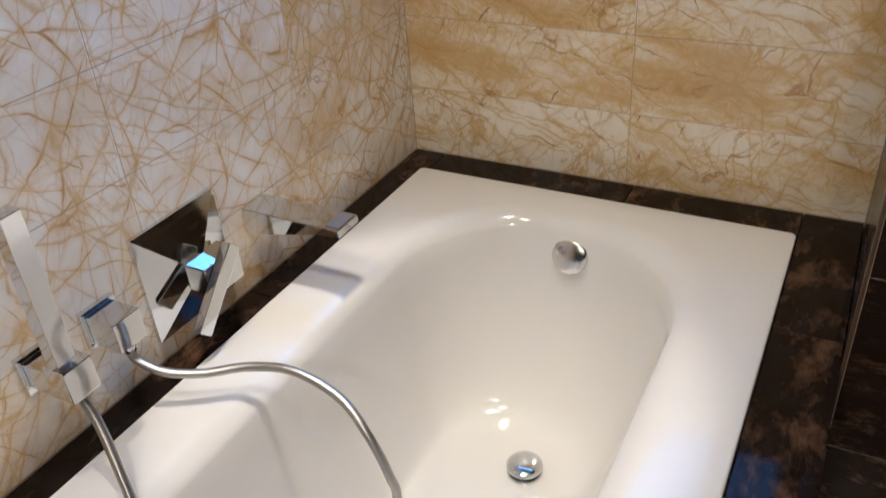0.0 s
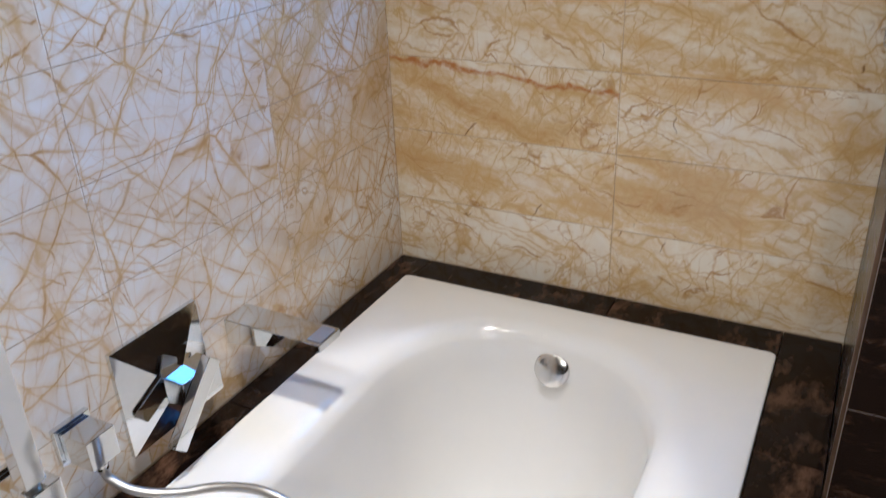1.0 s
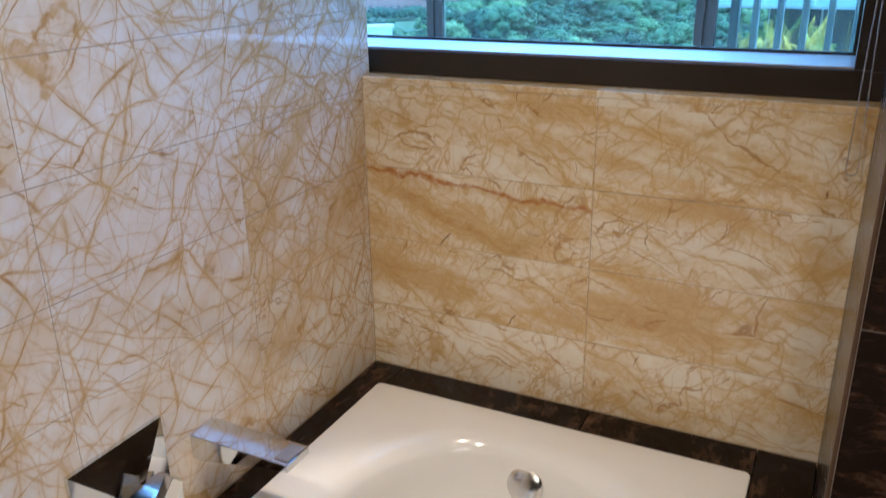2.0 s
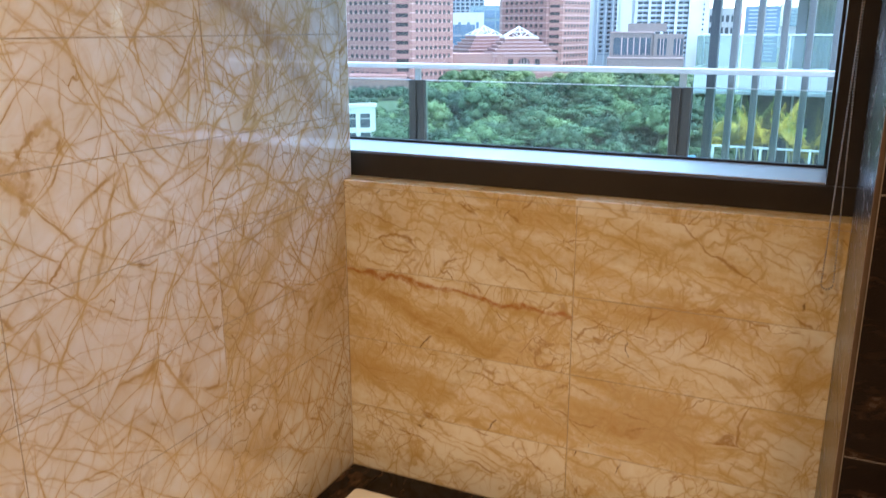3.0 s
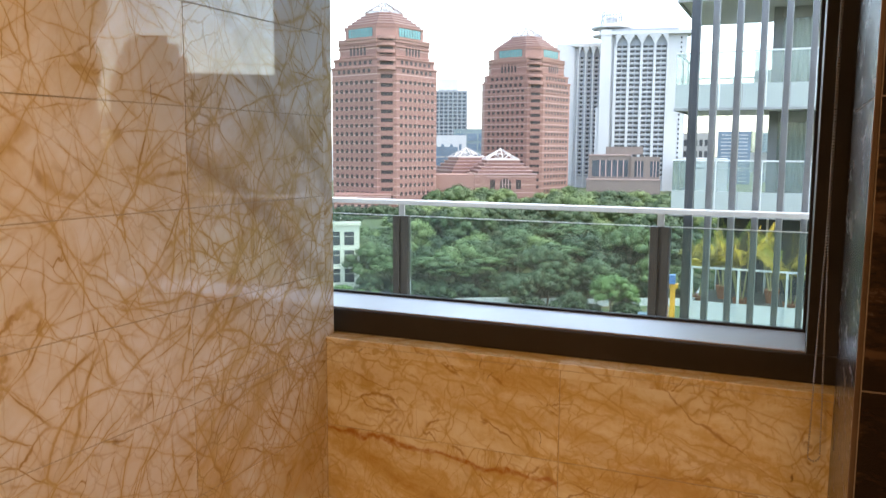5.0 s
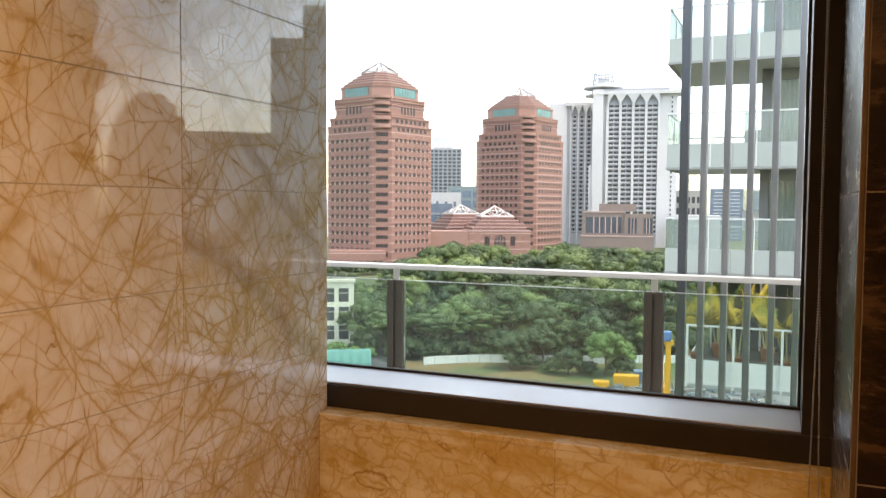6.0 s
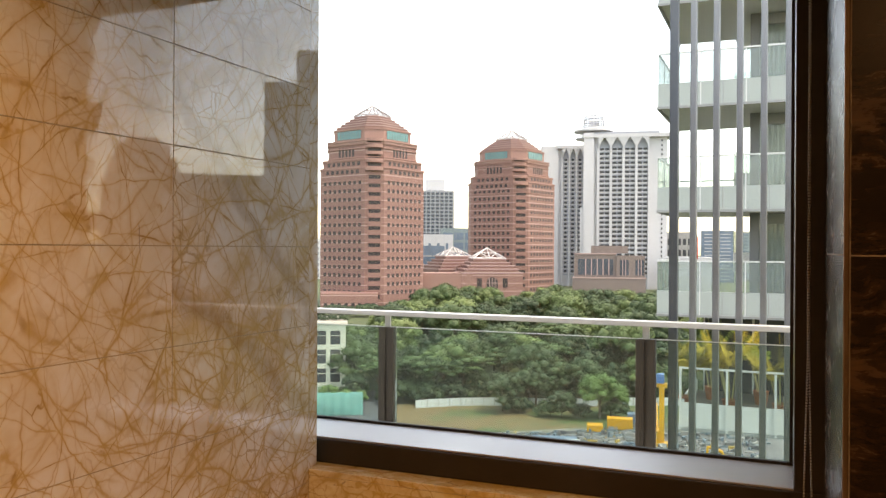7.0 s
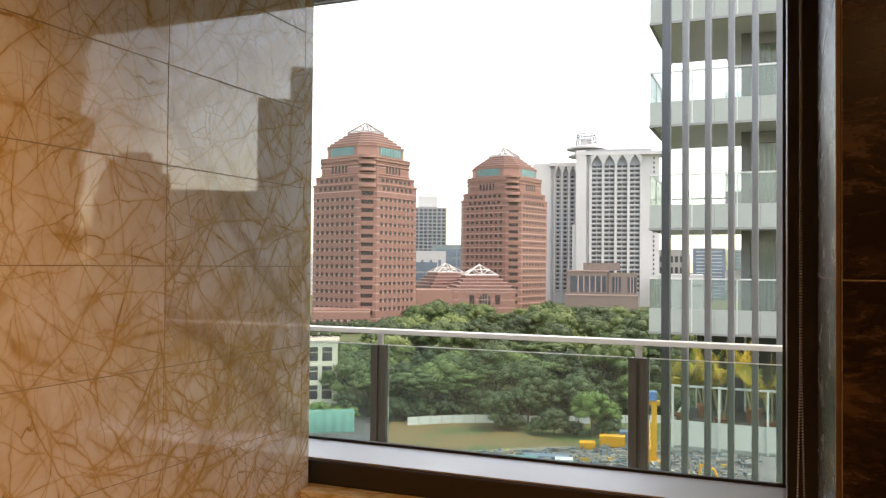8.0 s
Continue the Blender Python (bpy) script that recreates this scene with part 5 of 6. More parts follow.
block("white_hall", -7.6, -4.6, 520, -0.5, -30, 30, M_PALE_TOWER, "long white low hall")
block("tan_block", -7.6, -5.8, 600, 1.2, -30, 20, M_CONCRETE, "plain tan concrete block", rows=5, cols=5, window=M_HOTEL_DARK)
M_RED_SIGN = plain("red_sign", (0.45, 0.04, 0.03), 0.5)
block("far_block", -35, -30.5, 700, 0.7, -30, 30, M_PALE_TOWER, "pale far city block behind the towers", rows=8, cols=12, window=M_GREY_TOWER)
mast, wide, top = block("sign_mast", -5.70, -5.50, 500, 0.9, -4, 1.5, M_RED_SIGN, "red sign panel on a tall pole", "sign")
slab_of("pole", [(-0.4, 0.4, -0.4, 0.4, -33, -4.01)], M_GREY_TOWER, mast, "grey steel pole")

# buildings far to the side that show in the polished wall
block("side_tower", 31.2, 33.0, 240, 13.6, -33, 25, M_GREY_TOWER, "tall grey apartment tower", rows=26, cols=5, window=M_BLUE_TOWER)
block("side_tower", 32.6, 35.2, 230, 11.4, -33, 25, M_GREY_TOWER, "tall plain grey apartment tower", rows=22, cols=6, window=M_BLUE_TOWER)
block("side_block", 35.0, 41.0, 300, 5.0, -33, 25, M_TEAL_TOWER, "long grey office block", rows=12, cols=10, window=M_BLUE_TOWER)
for a, b, el in ((40.6, 45.8, 4.6), (41.0, 45.4, 6.0), (41.5, 44.9, 6.8), (42.2, 44.3, 7.3)):
    block("domed_tower", a, b, 330, el, -33 if el < 5 else 20, 24, M_BROWN, "brown tower with stepped rounded crown", rows=9 if el < 5 else 0, cols=8, window=M_WINDOW)
for k in range(9):
    x, y = bearing(50.5, 60)
    ob = thing("side_balconies", (x, y, -8 + 3.6 * k), "stack of pale balconies on a nearby apartment block", "balcony", "side balconies", -50)
    slab_of("slab", [(-5.2 - 0.5 * (k % 2), 8, -4, 4, 0, 1.1)], M_BAND, ob)
    slab_of("room", [(-4.4, 8, -2.5, 4, 1.11, 3.59)], M_SOFFIT, ob)

# ---- ground cover and works near the foot ----
M_TARP = plain("teal_netting", (0.074, 0.222, 0.1998), 0.8, vary=0.15, scale=0.3)
M_YELLOW = plain("machine_yellow", (0.555, 0.2664, 0.0074), 0.5, vary=0.1, scale=0.5)
M_BLUE_SHEET = plain("blue_sheet", (0.0962, 0.148, 0.2072), 0.6, vary=0.15, scale=0.3)
M_RUBBLE = plain("builders_clutter", (0.111, 0.111, 0.1073), 0.8, vary=0.4, scale=0.4)


def patch(name, az0, az1, near, far, lift, material, label, category, steps=24):
    """A sheet on the ground between two bearings; near and far are the distances at its two ends."""
    bm = bmesh.new()
    rows = []
    for i in range(steps + 1):
        u = i / steps
        row = []
        ends = [[bearing(az, d) for az, d in ((az0, side[0]), (az1, side[1]))] for side in (near, far)]
        (n0, n1), (f0, f1) = ends
        for k in range(7):
            v = k / 6
            a = (n0[0] + (f0[0] - n0[0]) * v, n0[1] + (f0[1] - n0[1]) * v)
            b = (n1[0] + (f1[0] - n1[0]) * v, n1[1] + (f1[1] - n1[1]) * v)
            x, y = a[0] + (b[0] - a[0]) * u, a[1] + (b[1] - a[1]) * u
            row.append(bm.verts.new((x, y, ground_height(x, y) + lift)))
        rows.append(row)
    for a, b in zip(rows, rows[1:]):
        for k in range(6):
            bm.faces.new((a[k], b[k], b[k + 1], a[k + 1]))
    return structure(name, bm, material, label, category, True)


patch("lawn", -27.2, -4.0, (148, 172), (179, 193), 0.10, M_LAWN, "sloping lawn with bare brown patches", "lawn")
patch("yard", -33, 4, (92, 100), (148, 178), 0.05, M_RUBBLE, "muddy grey works yard below the lawn", "ground")
patch("road", -33, -27.0, (153, 155), (190, 196), 0.08, M_ASPHALT, "grey asphalt road curving past the lawn", "road")
M_KERB = plain("kerb_concrete", (0.2442, 0.2368, 0.222), 0.8)
patch("kerb", -28, -4.0, (145.8, 170.4), (146.4, 171.0), 0.30, M_KERB, "pale concrete kerb between lawn and yard", "kerb")
patch("kerb", -28, -4.0, (141.8, 165.8), (142.2, 166.2), 0.25, M_KERB, "pale concrete kerb of the yard road", "kerb")

hoarding = thing("site_hoarding", label="white metal hoarding along the edge of the wood", category="fence")
panel = box_mesh("panel", 2.5, 0.12, 1.75, M_WHITE_LINE)
post_mesh = box_mesh("post", 0.12, 0.16, 1.8, M_KERB)
line = [bearing(-24.9 + 0.80 * i, 174.5 + 0.45 * i + 1.2 * math.sin(i * 0.35)) for i in range(27)]
for i, ((xa, ya), (xb, yb)) in enumerate(zip(line, line[1:])):
    if 16 <= i <= 17:
        continue
    x, y, turn = (xa + xb) / 2, (ya + yb) / 2, math.degrees(math.atan2(yb - ya, xb - xa))
    shared("panel", panel, hoarding, pose(x, y, ground_height(x, y) + 0.1, 0, 0, turn))
    shared("post", post_mesh, hoarding, pose(xa, ya, ground_height(xa, ya) + 0.1, 0, 0, turn))

M_CREAM = plain("cream_render", (0.56, 0.53, 0.44), 0.7, vary=0.06, scale=0.3)
white_house, wide, top = block("white_house", -34.0, -29.85, 190, -5.35, -33, 14, M_CREAM, "cream white house with tall windows and planted roof", "house")
for r in range(3):
    for c in range(4):
        cx = wide / 2 - 2.4 - 3.3 * c
        light = slab_of("window", [(cx - 1.15, cx + 1.15, -7.04, -6.95, top - 4.7 - 4.4 * r, top - 1.5 - 4.4 * r)], M_HOTEL_DARK, white_house, "dark tall window")
        slab_of("window_bar", [(cx - 1.15, cx + 1.15, -7.10, -7.045, top - 2.7 - 4.4 * r, top - 2.55 - 4.4 * r)], M_CREAM, light, "cream transom")
ROOF = top
slab_of("cornice", [(-wide / 2 - 0.4, wide / 2 + 0.4, -7.5, 7.5, top + 0.01, top + 0.6)], M_CREAM, white_house, "projecting cornice")

x, y = bearing(-30.5, 168)
net_fence = thing("netting_screen", (x, y, GROUND), "teal construction netting stretched on a frame", "netting", turn=30)
bm = bmesh.new()
low = [bm.verts.new((-7 + 0.5 * i, 0.18 * math.sin(1.7 * i), 0)) for i in range(26)]
high = [bm.verts.new((v.co.x, 0.10 * math.sin(v.co.x * 3), 4.4 + 0.12 * math.sin(v.co.x * 1.1))) for v in low]
back = [bm.verts.new((v.co.x, 5.0, 4.0)) for v in low]
for i in range(25):
    bm.faces.new((low[i], low[i + 1], high[i + 1], high[i]))
    bm.faces.new((high[i], high[i + 1], back[i + 1], back[i]))
bm.faces.new([low[-1], bm.verts.new((low[-1].co.x, 5.0, 0)), back[-1], high[-1]])
part("netting", bm, M_TARP, net_fence, "teal mesh sheet", True)


def container(az, d, w, h, material, label, turn=0.0):
    x, y = bearing(az, d)
    ob = thing("site_container", (x, y, GROUND + 0.07), label, "container", "site containers", turn - az)
    body = slab_of("body", [(-w / 2, w / 2, -1.2, 1.2, 0.15, h)], material, ob, "", 0.05)
    bm = bmesh.new()
    k = int(w / 0.6)
    for i in range(k):
        cx = -w / 2 + (i + 0.5) * w / k
        box(bm, cx - 0.12, cx + 0.12, -1.28, -1.201, 0.3, h - 0.2)
    part("ribs", bm, material, body, "pressed side ribs")
    slab_of("skid", [(-w / 2, w / 2, -1.0, -0.8, 0, 0.149), (-w / 2, w / 2, 0.8, 1.0, 0, 0.149)], M_ASPHALT, ob)
    return ob


M_SITE_WHITE = plain("cabin_white", (0.444, 0.4588, 0.4588), 0.6, vary=0.1, scale=0.4)
container(-10.6, 159, 4.8, 2.2, M_YELLOW, "yellow steel container on the works yard")
container(-12.3, 156, 3.0, 1.4, M_YELLOW, "small yellow steel skip on the works yard")
container(-13.9, 140, 3.0, 1.8, M_SITE_WHITE, "small white site cabin with flat roof")
container(-9.4, 163, 4.0, 2.4, M_BLUE_SHEET, "blue steel container on the works yard")
container(-16.6, 141, 4.2, 1.6, M_TARP, "green covered stack of building stock")
container(-18.6, 137, 4.5, 1.5, M_BLUE_SHEET, "blue covered stack of building stock")
container(-11.6, 132, 5.5, 2.2, M_SITE_WHITE, "long white site cabin with flat roof")
container(-15.1, 146, 8.0, 0.9, M_BLUE_SHEET, "low blue covered stack of pipes")

M_BLUE_PAINT = plain("cab_blue", (0.05, 0.13, 0.30), 0.5, vary=0.1, scale=0.5)
M_TRACK = plain("track_rubber", (0.03, 0.03, 0.03), 0.8)


def excavator(az, d, turn, scale):
    x, y = bearing(az, d)
    ob = thing("excavator", (x, y, GROUND + 0.07), "yellow tracked excavator with raised boom", "excavator", "excavators", turn)
    ob.scale = (scale, scale, scale)
    for s in (-1, 1):
        slab_of("track", [(-1.9, 1.9, s * 1.1 - 0.3, s * 1.1 + 0.3, 0, 0.9)], M_TRACK, ob, "black steel track", 0.15)
    slab_of("body", [(-1.9, 1.0, -1.3, 1.3, 1.0, 2.3)], M_YELLOW, ob, "", 0.12)
    slab_of("cab", [(0.0, 1.2, 0.25, 1.3, 2.31, 3.4)], M_DARK_GLASS, ob, "glazed cab", 0.08)
    bm = bmesh.new()
    for p, q, r in (((0.9, -0.3, 2.0), (2.6, -0.3, 5.6), 0.34), ((2.6, -0.3, 5.6), (5.2, -0.3, 6.4), 0.30)):
        tube(bm, p, q, r, 6, r * 0.8)
    boom = part("boom", bm, M_YELLOW, ob, "bent yellow boom")
    bm = bmesh.new()
    tube(bm, (5.1, -0.3, 6.5), (5.4, -0.3, 2.4), 0.26, 6, 0.2)
    part("arm", bm, M_YELLOW, boom)
    bm = bmesh.new()
    box(bm, 4.9, 5.9, -0.8, 0.2, 1.5, 2.4, 0.2)
    part("bucket", bm, M_TRACK, boom, "dark steel bucket")
    return ob


excavator(-8.2, 152, 100, 0.9)
excavator(-3.0, 128, 200, 0.8)

x, y = bearing(-7.8, 148)
gantry = thing("gantry_crane", (x, y, GROUND + 0.07), "yellow gantry crane with a blue cab on the works yard", "crane", turn=8)
leg = slab_of("leg", [(-0.45, 0.45, -0.45, 0.45, 0.5, 10.2)], M_YELLOW, gantry, "square yellow leg", 0.05)
slab_of("foot", [(-1.3, 1.3, -1.1, 1.1, 0.0, 0.499)], M_YELLOW, leg)
slab_of("beam", [(-2.6, 0.9, -0.5, 0.5, 10.21, 11.0)], M_YELLOW, gantry, "yellow cross beam", 0.05)
slab_of("cab", [(-2.0, 0.4, -0.9, 0.9, 11.01, 12.6)], M_BLUE_PAINT, gantry, "blue cab", 0.08)
slab_of("motor_box", [(-2.6, -0.46, -0.9, 0.9, 0.51, 2.6)], M_YELLOW, gantry, "", 0.08)

x, y = bearing(-3.7, 118)
trestle = thing("steel_trestle", (x, y, GROUND + 0.07), "yellow steel trestle standing on the works yard", "trestle", turn=4)
for px, py in ((-1.6, -0.8), (1.6, -0.8), (-1.6, 0.8), (1.6, 0.8)):
    bm = bmesh.new()
    tube(bm, (px, py, 0), (px * 0.6, py * 0.5, 3.6), 0.14, 6)
    part("leg", bm, M_YELLOW, trestle)
slab_of("cross_bar", [(-1.15, 1.15, -0.5, 0.5, 3.61, 3.85), (-1.3, 1.3, -0.72, -0.6, 1.7, 1.9)], M_YELLOW, trestle)

# loose stock and debris, too many to count
rnd = random.Random(5)
bm = bmesh.new()
for i in range(2200):
    az = rnd.uniform(-24, -1)
    d = rnd.uniform(120, 143 + (az + 26) * 1.0)
    x, y = bearing(az, d)
    s = rnd.uniform(0.04, 0.24)
    a, h = rnd.uniform(0.5, 6), s * rnd.uniform(0.3, 4.5)
    box(bm, -s * a, s * a, -s, s, 0.0, h, 0, pose(x, y, GROUND + 0.08, 0, 0, rnd.choice((12, 20, 104, 60, rnd.uniform(0, 180)))))
n = Nodes("site_stock")
island = n.add("NewGeometry").outputs["Random Per Island"]
tone = n.mix(n.ramp(island, 0.2, 0.9), (0.05, 0.055, 0.06), (0.26, 0.255, 0.24))
M_STOCK = n.set(n.mix(n.ramp(island, 0.93, 0.94), n.mix(n.ramp(island, 0.30, 0.31, 1, 0), tone, (0.12, 0.17, 0.20)), (0.4, 0.26, 0.06)), 0.8)
tagged(link("building_stock", bm, M_STOCK), "scattered grey and blue stacks of building stock", "building stock", kind="stuff")

# ---- trees ----
M_BARK = plain("bark", (0.10, 0.075, 0.05), 0.9, vary=0.2, scale=1.0)
M_LEAF_DARK = foliage("dark_leaf", (0.015, 0.036, 0.013), (0.046, 0.084, 0.026))
M_LEAF_MID = foliage("mid_leaf", (0.026, 0.053, 0.017), (0.074, 0.120, 0.034))
M_LEAF_YOUNG = foliage("young_leaf", (0.062, 0.125, 0.026), (0.125, 0.215, 0.050))
M_LEAF_LIGHT = foliage("light_leaf", (0.062, 0.105, 0.028), (0.155, 0.205, 0.062))


def crown_mesh(name, seed, radius, height, flat, lobes, leaves, leaf, material, low):
    """Leaf sprays over rounded boughs of several sizes: an uneven crown with deep gaps between the boughs."""
    rng = np.random.default_rng(seed)
    verts, faces, normals = [], [], []
    share = rng.uniform(0.5, 1.0, lobes)
    share[: lobes // 3] *= 1.7
    for i in range(lobes):
        size = radius * 1.28 / math.sqrt(lobes) * share[i] ** 0.8
        a, r = 2.4 * i + rng.uniform(-0.5, 0.5), radius * 0.84 * math.sqrt((i + 0.4) / lobes)
        top = low + (0.93 - low) * math.sqrt(max(0.0, 1 - (r / radius) ** 2))
        up = height * top * rng.uniform(0.84, 1.0) - size * flat * 0.5
        if rng.uniform() < 0.3:
            up *= rng.uniform(0.68, 0.9)
        centre = np.array((r * math.cos(a), r * math.sin(a), up))
        n = int(leaves * share[i] ** 1.4 / np.sum(share ** 1.4))
        way = rng.normal(size=(n, 3))
        way[:, 2] = np.abs(way[:, 2]) * 0.9 - 0.45
        way /= np.linalg.norm(way, axis=1)[:, None]
        ball = bmesh.new()
        bmesh.ops.create_icosphere(ball, subdivisions=2, radius=1.0)
        k = len(verts)
        for v in ball.verts:
            q = 0.70 * (1 + 0.16 * math.sin(5 * v.co.x + 3 * i) * math.sin(5 * v.co.y + i))
            verts.append(tuple(centre + np.array((v.co.x * q, v.co.y * q, v.co.z * q * flat)) * size))
            normals.append(tuple(v.co.normalized()))
        faces.extend(tuple(k + v.index for v in f.verts) for f in ball.faces)
        ball.free()
        ripple = 1 + 0.16 * np.sin(5 * way[:, 0] + 3 * i) * np.sin(5 * way[:, 1] + i) + rng.uniform(-0.22, 0.16, n)
        at = centre + way * size * ripple[:, None] * np.array((1, 1, flat))
        for p, w in zip(at, way):
            lean = w * 0.85 + rng.normal(size=3) * 0.40 + np.array((0, 0, 0.20))
            lean /= np.linalg.norm(lean)
            s = np.cross(lean, rng.normal(size=3))
            s /= np.linalg.norm(s)
            t = np.cross(lean, s)
            e = leaf * rng.uniform(0.5, 1.2)
            soft = 0.5 * w + 0.7 * lean
            soft /= np.linalg.norm(soft)
            k = len(verts)
            for c in (-0.62 * s, -0.42 * t, 0.62 * s, 0.42 * t):
                verts.append(tuple(p + c * e + lean * e * 0.1 * rng.uniform(-1, 1)))
                normals.append(tuple(soft))
            faces.append((k, k + 1, k + 2, k + 3))
    mesh = bpy.data.meshes.new(name)
    mesh.from_pydata(verts, [], faces)
    mesh.normals_split_custom_set_from_vertices(normals)
    mesh.materials.append(material)
    return mesh


def tree_kind(seed, radius, height, flat, lobes, leaves, leaf, material, label, low=0.55):
    """The first tree of a kind: trunk with limbs, and crown."""
    rnd = random.Random(seed)
    ob = thing("tree", (0, 0, -200), label, "tree", "trees of the wood")
    bm = bmesh.new()
    fork = height * 0.38
    tube(bm, (0, 0, -1.0), (0.1, 0.05, fork), height * 0.028, 8, height * 0.02)
    for i in range(6):
        a = i * 1.05 + rnd.uniform(-0.3, 0.3)
        r = radius * rnd.uniform(0.4, 0.7)
        tube(bm, (0.1, 0.05, fork * rnd.uniform(0.75, 1.0)), (r * math.cos(a), r * math.sin(a), height * rnd.uniform(0.62, 0.85)), height * 0.013, 6, height * 0.004)
    part("trunk", bm, M_BARK, ob, "forked brown trunk")
    crown = new("crown", crown_mesh("crown", seed, radius, height, flat, lobes, leaves, leaf, material, low))
    crown.parent = ob
    crown["label"] = "dense leafy crown"
    return ob


KINDS = [
    tree_kind(11, 6.5, 13.5, 0.85, 26, 5200, 0.47, M_LEAF_DARK, "broad dark green tree in the wood"),
    tree_kind(12, 7.5, 15.0, 0.80, 30, 6000, 0.50, M_LEAF_MID, "tall rounded green tree in the wood", 0.40),
    tree_kind(13, 6.0, 12.0, 0.95, 24, 5600, 0.45, M_LEAF_DARK, "dense dark green tree in the wood", 0.15),
    tree_kind(14, 7.0, 14.0, 0.80, 26, 5400, 0.49, M_LEAF_LIGHT, "fresh light green tree in the wood", 0.38),
    tree_kind(15, 8.5, 11.5, 0.32, 40, 5800, 0.46, M_LEAF_MID, "umbrella-shaped rain tree with layered crown", 0.70),
    tree_kind(16, 5.0, 10.0, 0.80, 30, 7000, 0.34, M_LEAF_YOUNG, "young light green tree by the lawn", 0.20),
    tree_kind(17, 4.2, 5.0, 0.95, 16, 2200, 0.44, M_LEAF_DARK, "low dark green bush at the edge of the wood", 0.25),
]
used = set()


def plant(kind, az, d, size, turn):
    x, y = bearing(az, d)
    m = pose(x, y, ground_height(x, y) - 0.1, 0, 0, turn)
    if kind in used:
        ob = copy_thing(KINDS[kind], m)
    else:
        ob = KINDS[kind]
        ob.matrix_world = m
        used.add(kind)
    ob.scale = (size, size, size * 0.97)


def skyline(az):
    """The elevation up to which the wood rises, by bearing."""
    marks = ((-33, -4.9), (-28.2, -4.5), (-26.4, -3.3), (-24.5, -2.5), (-20, -2.1), (-17.5, -2.9), (-15, -2.3), (-11, -2.5), (-7, -2.6), (-4, -2.5))
    for (a, e), (b, f) in zip(marks, marks[1:]):
        if a <= az <= b:
            return e + (f - e) * (az - a) / (b - a)
    return -2.6


# trees that stand out singly
plant(5, -12.0, 168, 1.05, 20)
plant(5, -11.2, 171, 0.8, 120)
plant(0, -16.4, 178, 0.72, 10)
plant(2, -18.7, 172, 0.80, 130)
plant(1, -17.2, 176, 0.62, 200)
plant(2, -14.6, 166.5, 0.55, 60)
plant(6, -15.4, 168, 0.8, 60)
plant(6, -13.4, 168, 0.7, 160)
plant(6, -17.6, 171, 0.8, 260)
plant(6, -10.9, 170, 0.8, 20)
plant(4, -24.0, 184, 1.0, 30)
plant(4, -21.4, 189, 0.95, 170)
plant(4, -27.4, 187, 0.9, 260)
plant(5, -31.0, 174, 0.62, 10)
plant(5, -29.9, 173, 0.52, 100)
plant(5, -28.9, 175, 0.45, 190)
plant(2, -29.2, 184, 0.6, 40)
plant(1, -13.2, 182, 0.75, 300)
# low trees before the podium
for i in range(14):
    plant(6, -33.0 + 0.55 * i, 318 + 7 * math.sin(2.3 * i), 0.95 + 0.2 * math.sin(1.7 * i), 47 * i)
# undergrowth along the edge of the wood
rnd = random.Random(33)
for i in range(34):
    plant(6, -26.4 + 0.62 * i + rnd.uniform(-0.2, 0.2), 180 + 0.42 * i + rnd.uniform(-1, 2.5), rnd.uniform(0.6, 1.25), rnd.uniform(0, 360))
rnd = random.Random(21)
d = 188.0
while d < 380:
    step = math.degrees(9.6 / d)
    az = -32.5 + rnd.uniform(0, step)
    while az < -4.5:
        a, dd = az + rnd.uniform(-0.3, 0.3) * step, d + rnd.uniform(-3.2, 3.2)
        kind = rnd.choice((0, 0, 1, 1, 2, 2, 3, 4) if d < 250 else (0, 1, 1, 2, 3, 3, 3))
        size = rnd.uniform(0.62, 1.22)
        tall = (13.5, 15.0, 12.0, 14.0, 11.5)[kind] * size
        x, y = bearing(a, dd)
        el = math.degrees(math.atan2(ground_height(x, y) + tall - 1.63, dd))
        if el < skyline(a) + rnd.uniform(-0.3, 0.15) and not (a < -29.9 and dd < 215):
            plant(kind, a, dd, size, rnd.uniform(0, 360))
        az += step
    d += 9.5

# planting on the roof of the white house
roof_bush = KINDS[6].children[-1].data if KINDS[6].children[-1].name.startswith("crown") else KINDS[6].children[0].data
for i in range(6):
    shared("roof_planting", roof_bush, white_house, pose(6.4 - 2.6 * i, -4.5, ROOF + 0.3) @ Matrix.Scale(0.36, 4), "green roof planting")


# ---- tiles ----
ROW = 0.154


def tile_row(parent, name, place, spans, heights, material, gap=0.0008):
    """Tiles of a wall: place(a0, a1, z0, z1) gives the box of one tile."""
    for z0, z1 in heights:
        for a0, a1 in spans:
            bm = bmesh.new()
            box(bm, *place(a0 + gap, a1 - gap, z0 + gap, z1 - gap))
            top = [e for e in bm.edges]
            bmesh.ops.bevel(bm, geom=top, offset=0.0002, segments=1, affect="EDGES")
            part(name, bm, material, parent)


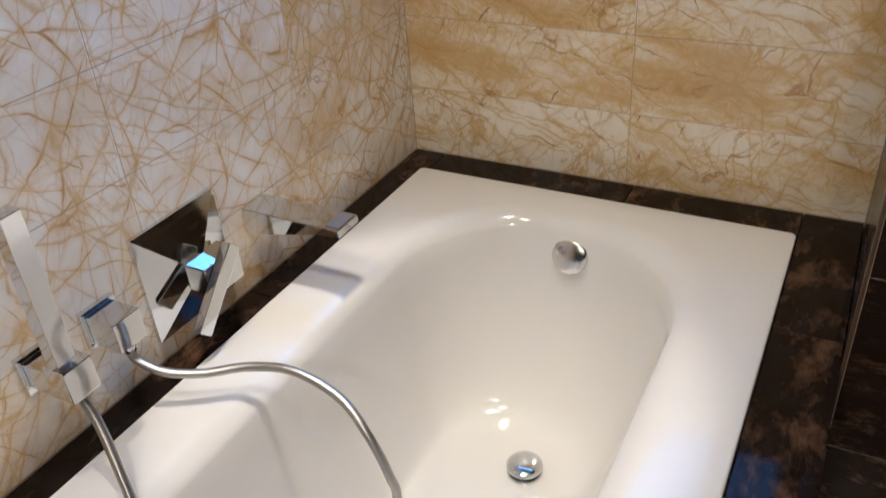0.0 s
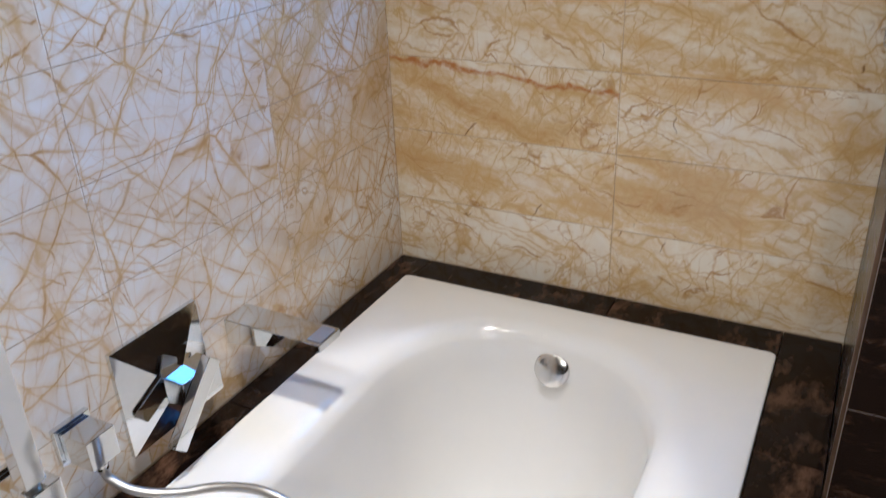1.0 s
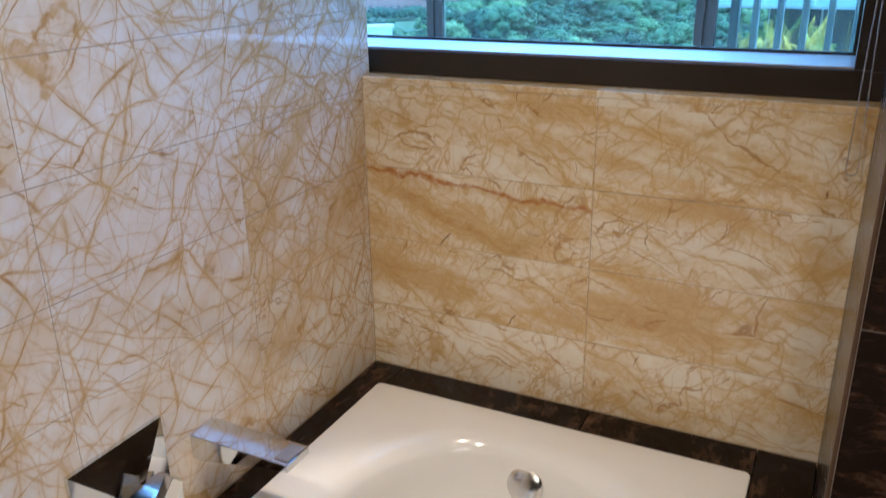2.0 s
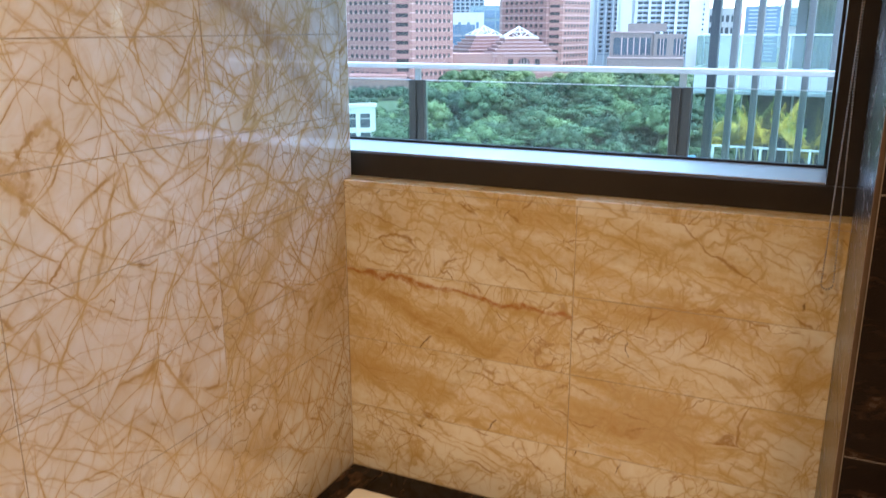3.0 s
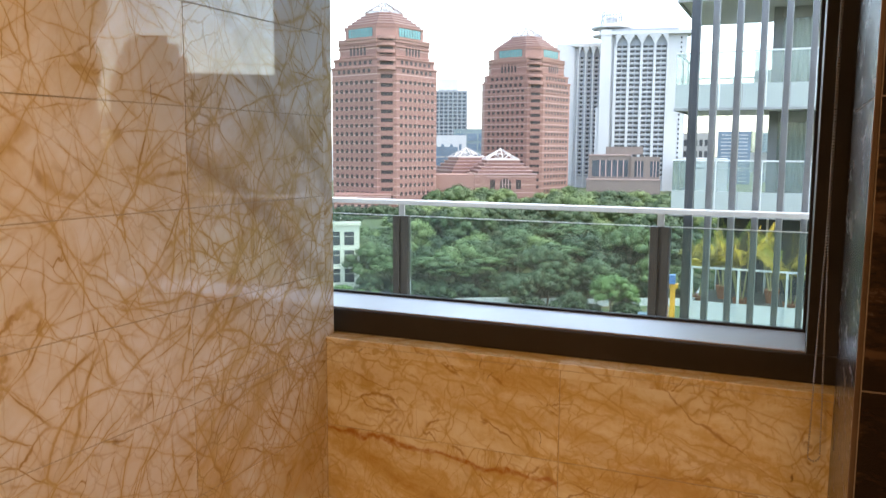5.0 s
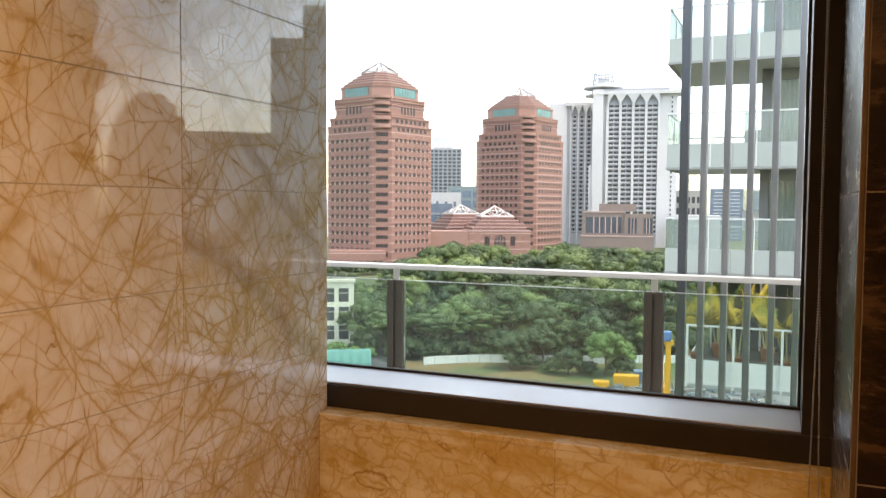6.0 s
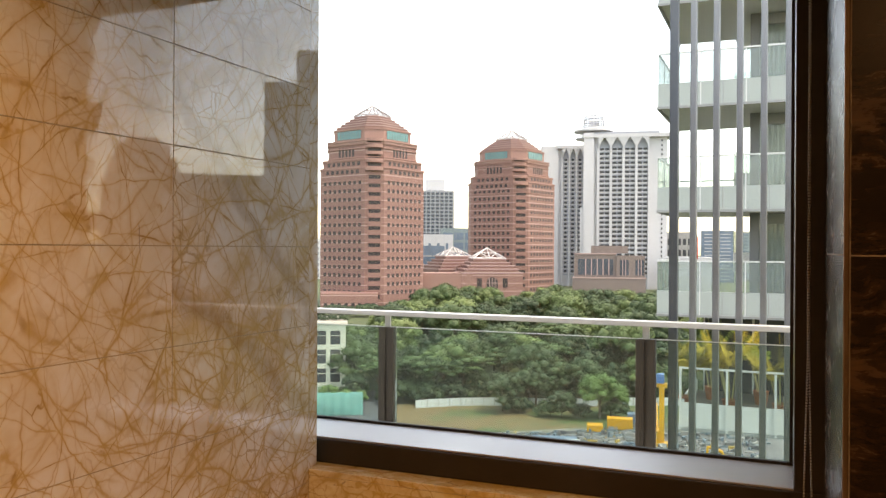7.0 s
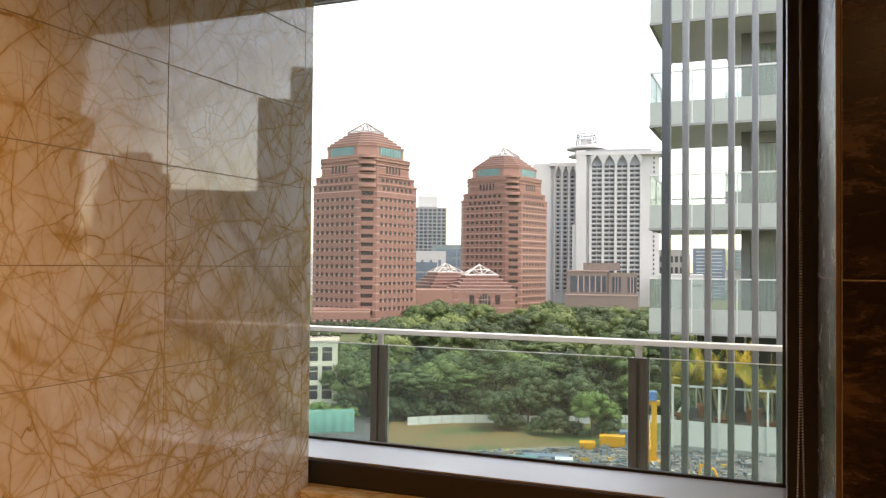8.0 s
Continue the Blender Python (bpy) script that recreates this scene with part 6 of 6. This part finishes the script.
rows_z = [(0.545 + ROW * k, 0.545 + ROW * (k + 1)) for k in range(13)] + [(0.545 + ROW * 13, CEIL - 0.001)]
rows_z[0] = (DECK + 0.0005, 0.545 + ROW)
cols_y = [(-0.385 * (k + 1), -0.385 * k) for k in range(7)]
cols_y[0] = (-0.385, 0.0004)
tile_row(wall_left, "tile", lambda a, b, c, d: (-T + 0.001, 0.0, a, b, c, d), cols_y, rows_z, M_MARBLE_LEFT)

rows_b = [(DECK + 0.0005, 0.699), (0.699, 0.853), (0.853, 1.007), (1.007, SILL - 0.012)]
tile_row(wall_back, "tile", lambda a, b, c, d: (a, b, 0.0, T - 0.001, c, d), [(-0.0002, 0.482), (0.482, PIER_X + 0.0002)], rows_b, M_MARBLE_BACK)
tile_row(wall_back, "tile", lambda a, b, c, d: (a, b, 0.0, T - 0.001, c, d), [(0.0005, 0.482), (0.482, PIER_X - 0.0005)], [(HEAD + 0.064, 2.40), (2.40, CEIL - 0.001)], M_MARBLE_BACK)

rows_p = [(0.001, 0.40), (0.40, 0.703), (0.703, 1.007), (1.007, 1.311), (1.311, 1.616), (1.616, 1.921), (1.921, 2.226), (2.226, CEIL - 0.001)]
tile_row(wall_pier, "tile", lambda a, b, c, d: (a, b, PIER_Y, PIER_Y + T - 0.001, c, d), [(PIER_X + 0.005, 1.53), (1.53, 2.13), (2.13, 2.99)], rows_p, M_DARK_WALL)
rows_r = [(DECK + 0.001, 0.703)] + rows_p[2:]
tile_row(wall_pier, "tile", lambda a, b, c, d: (PIER_X, PIER_X + T - 0.001, a, b, c, d), [(PIER_Y + 0.005, -0.0005)], rows_r, M_DARK_WALL)
bm = bmesh.new()
box(bm, PIER_X - 0.001, PIER_X + 0.0045, PIER_Y - 0.001, PIER_Y + 0.0045, 0.0, CEIL - 0.001, 0.001)
part("edge_trim", bm, M_TRIM, wall_pier, "bronze metal edge trim")

# the left wall runs on a little into the window's opening
bm = bmesh.new()
box(bm, -T + 0.001, 0.0, 0.0005, 0.029, SILL + 0.0005, CEIL - 0.001, 0.0005)
part("return_strip", bm, M_MARBLE_LEFT, wall_left, "narrow marble return beside the window")
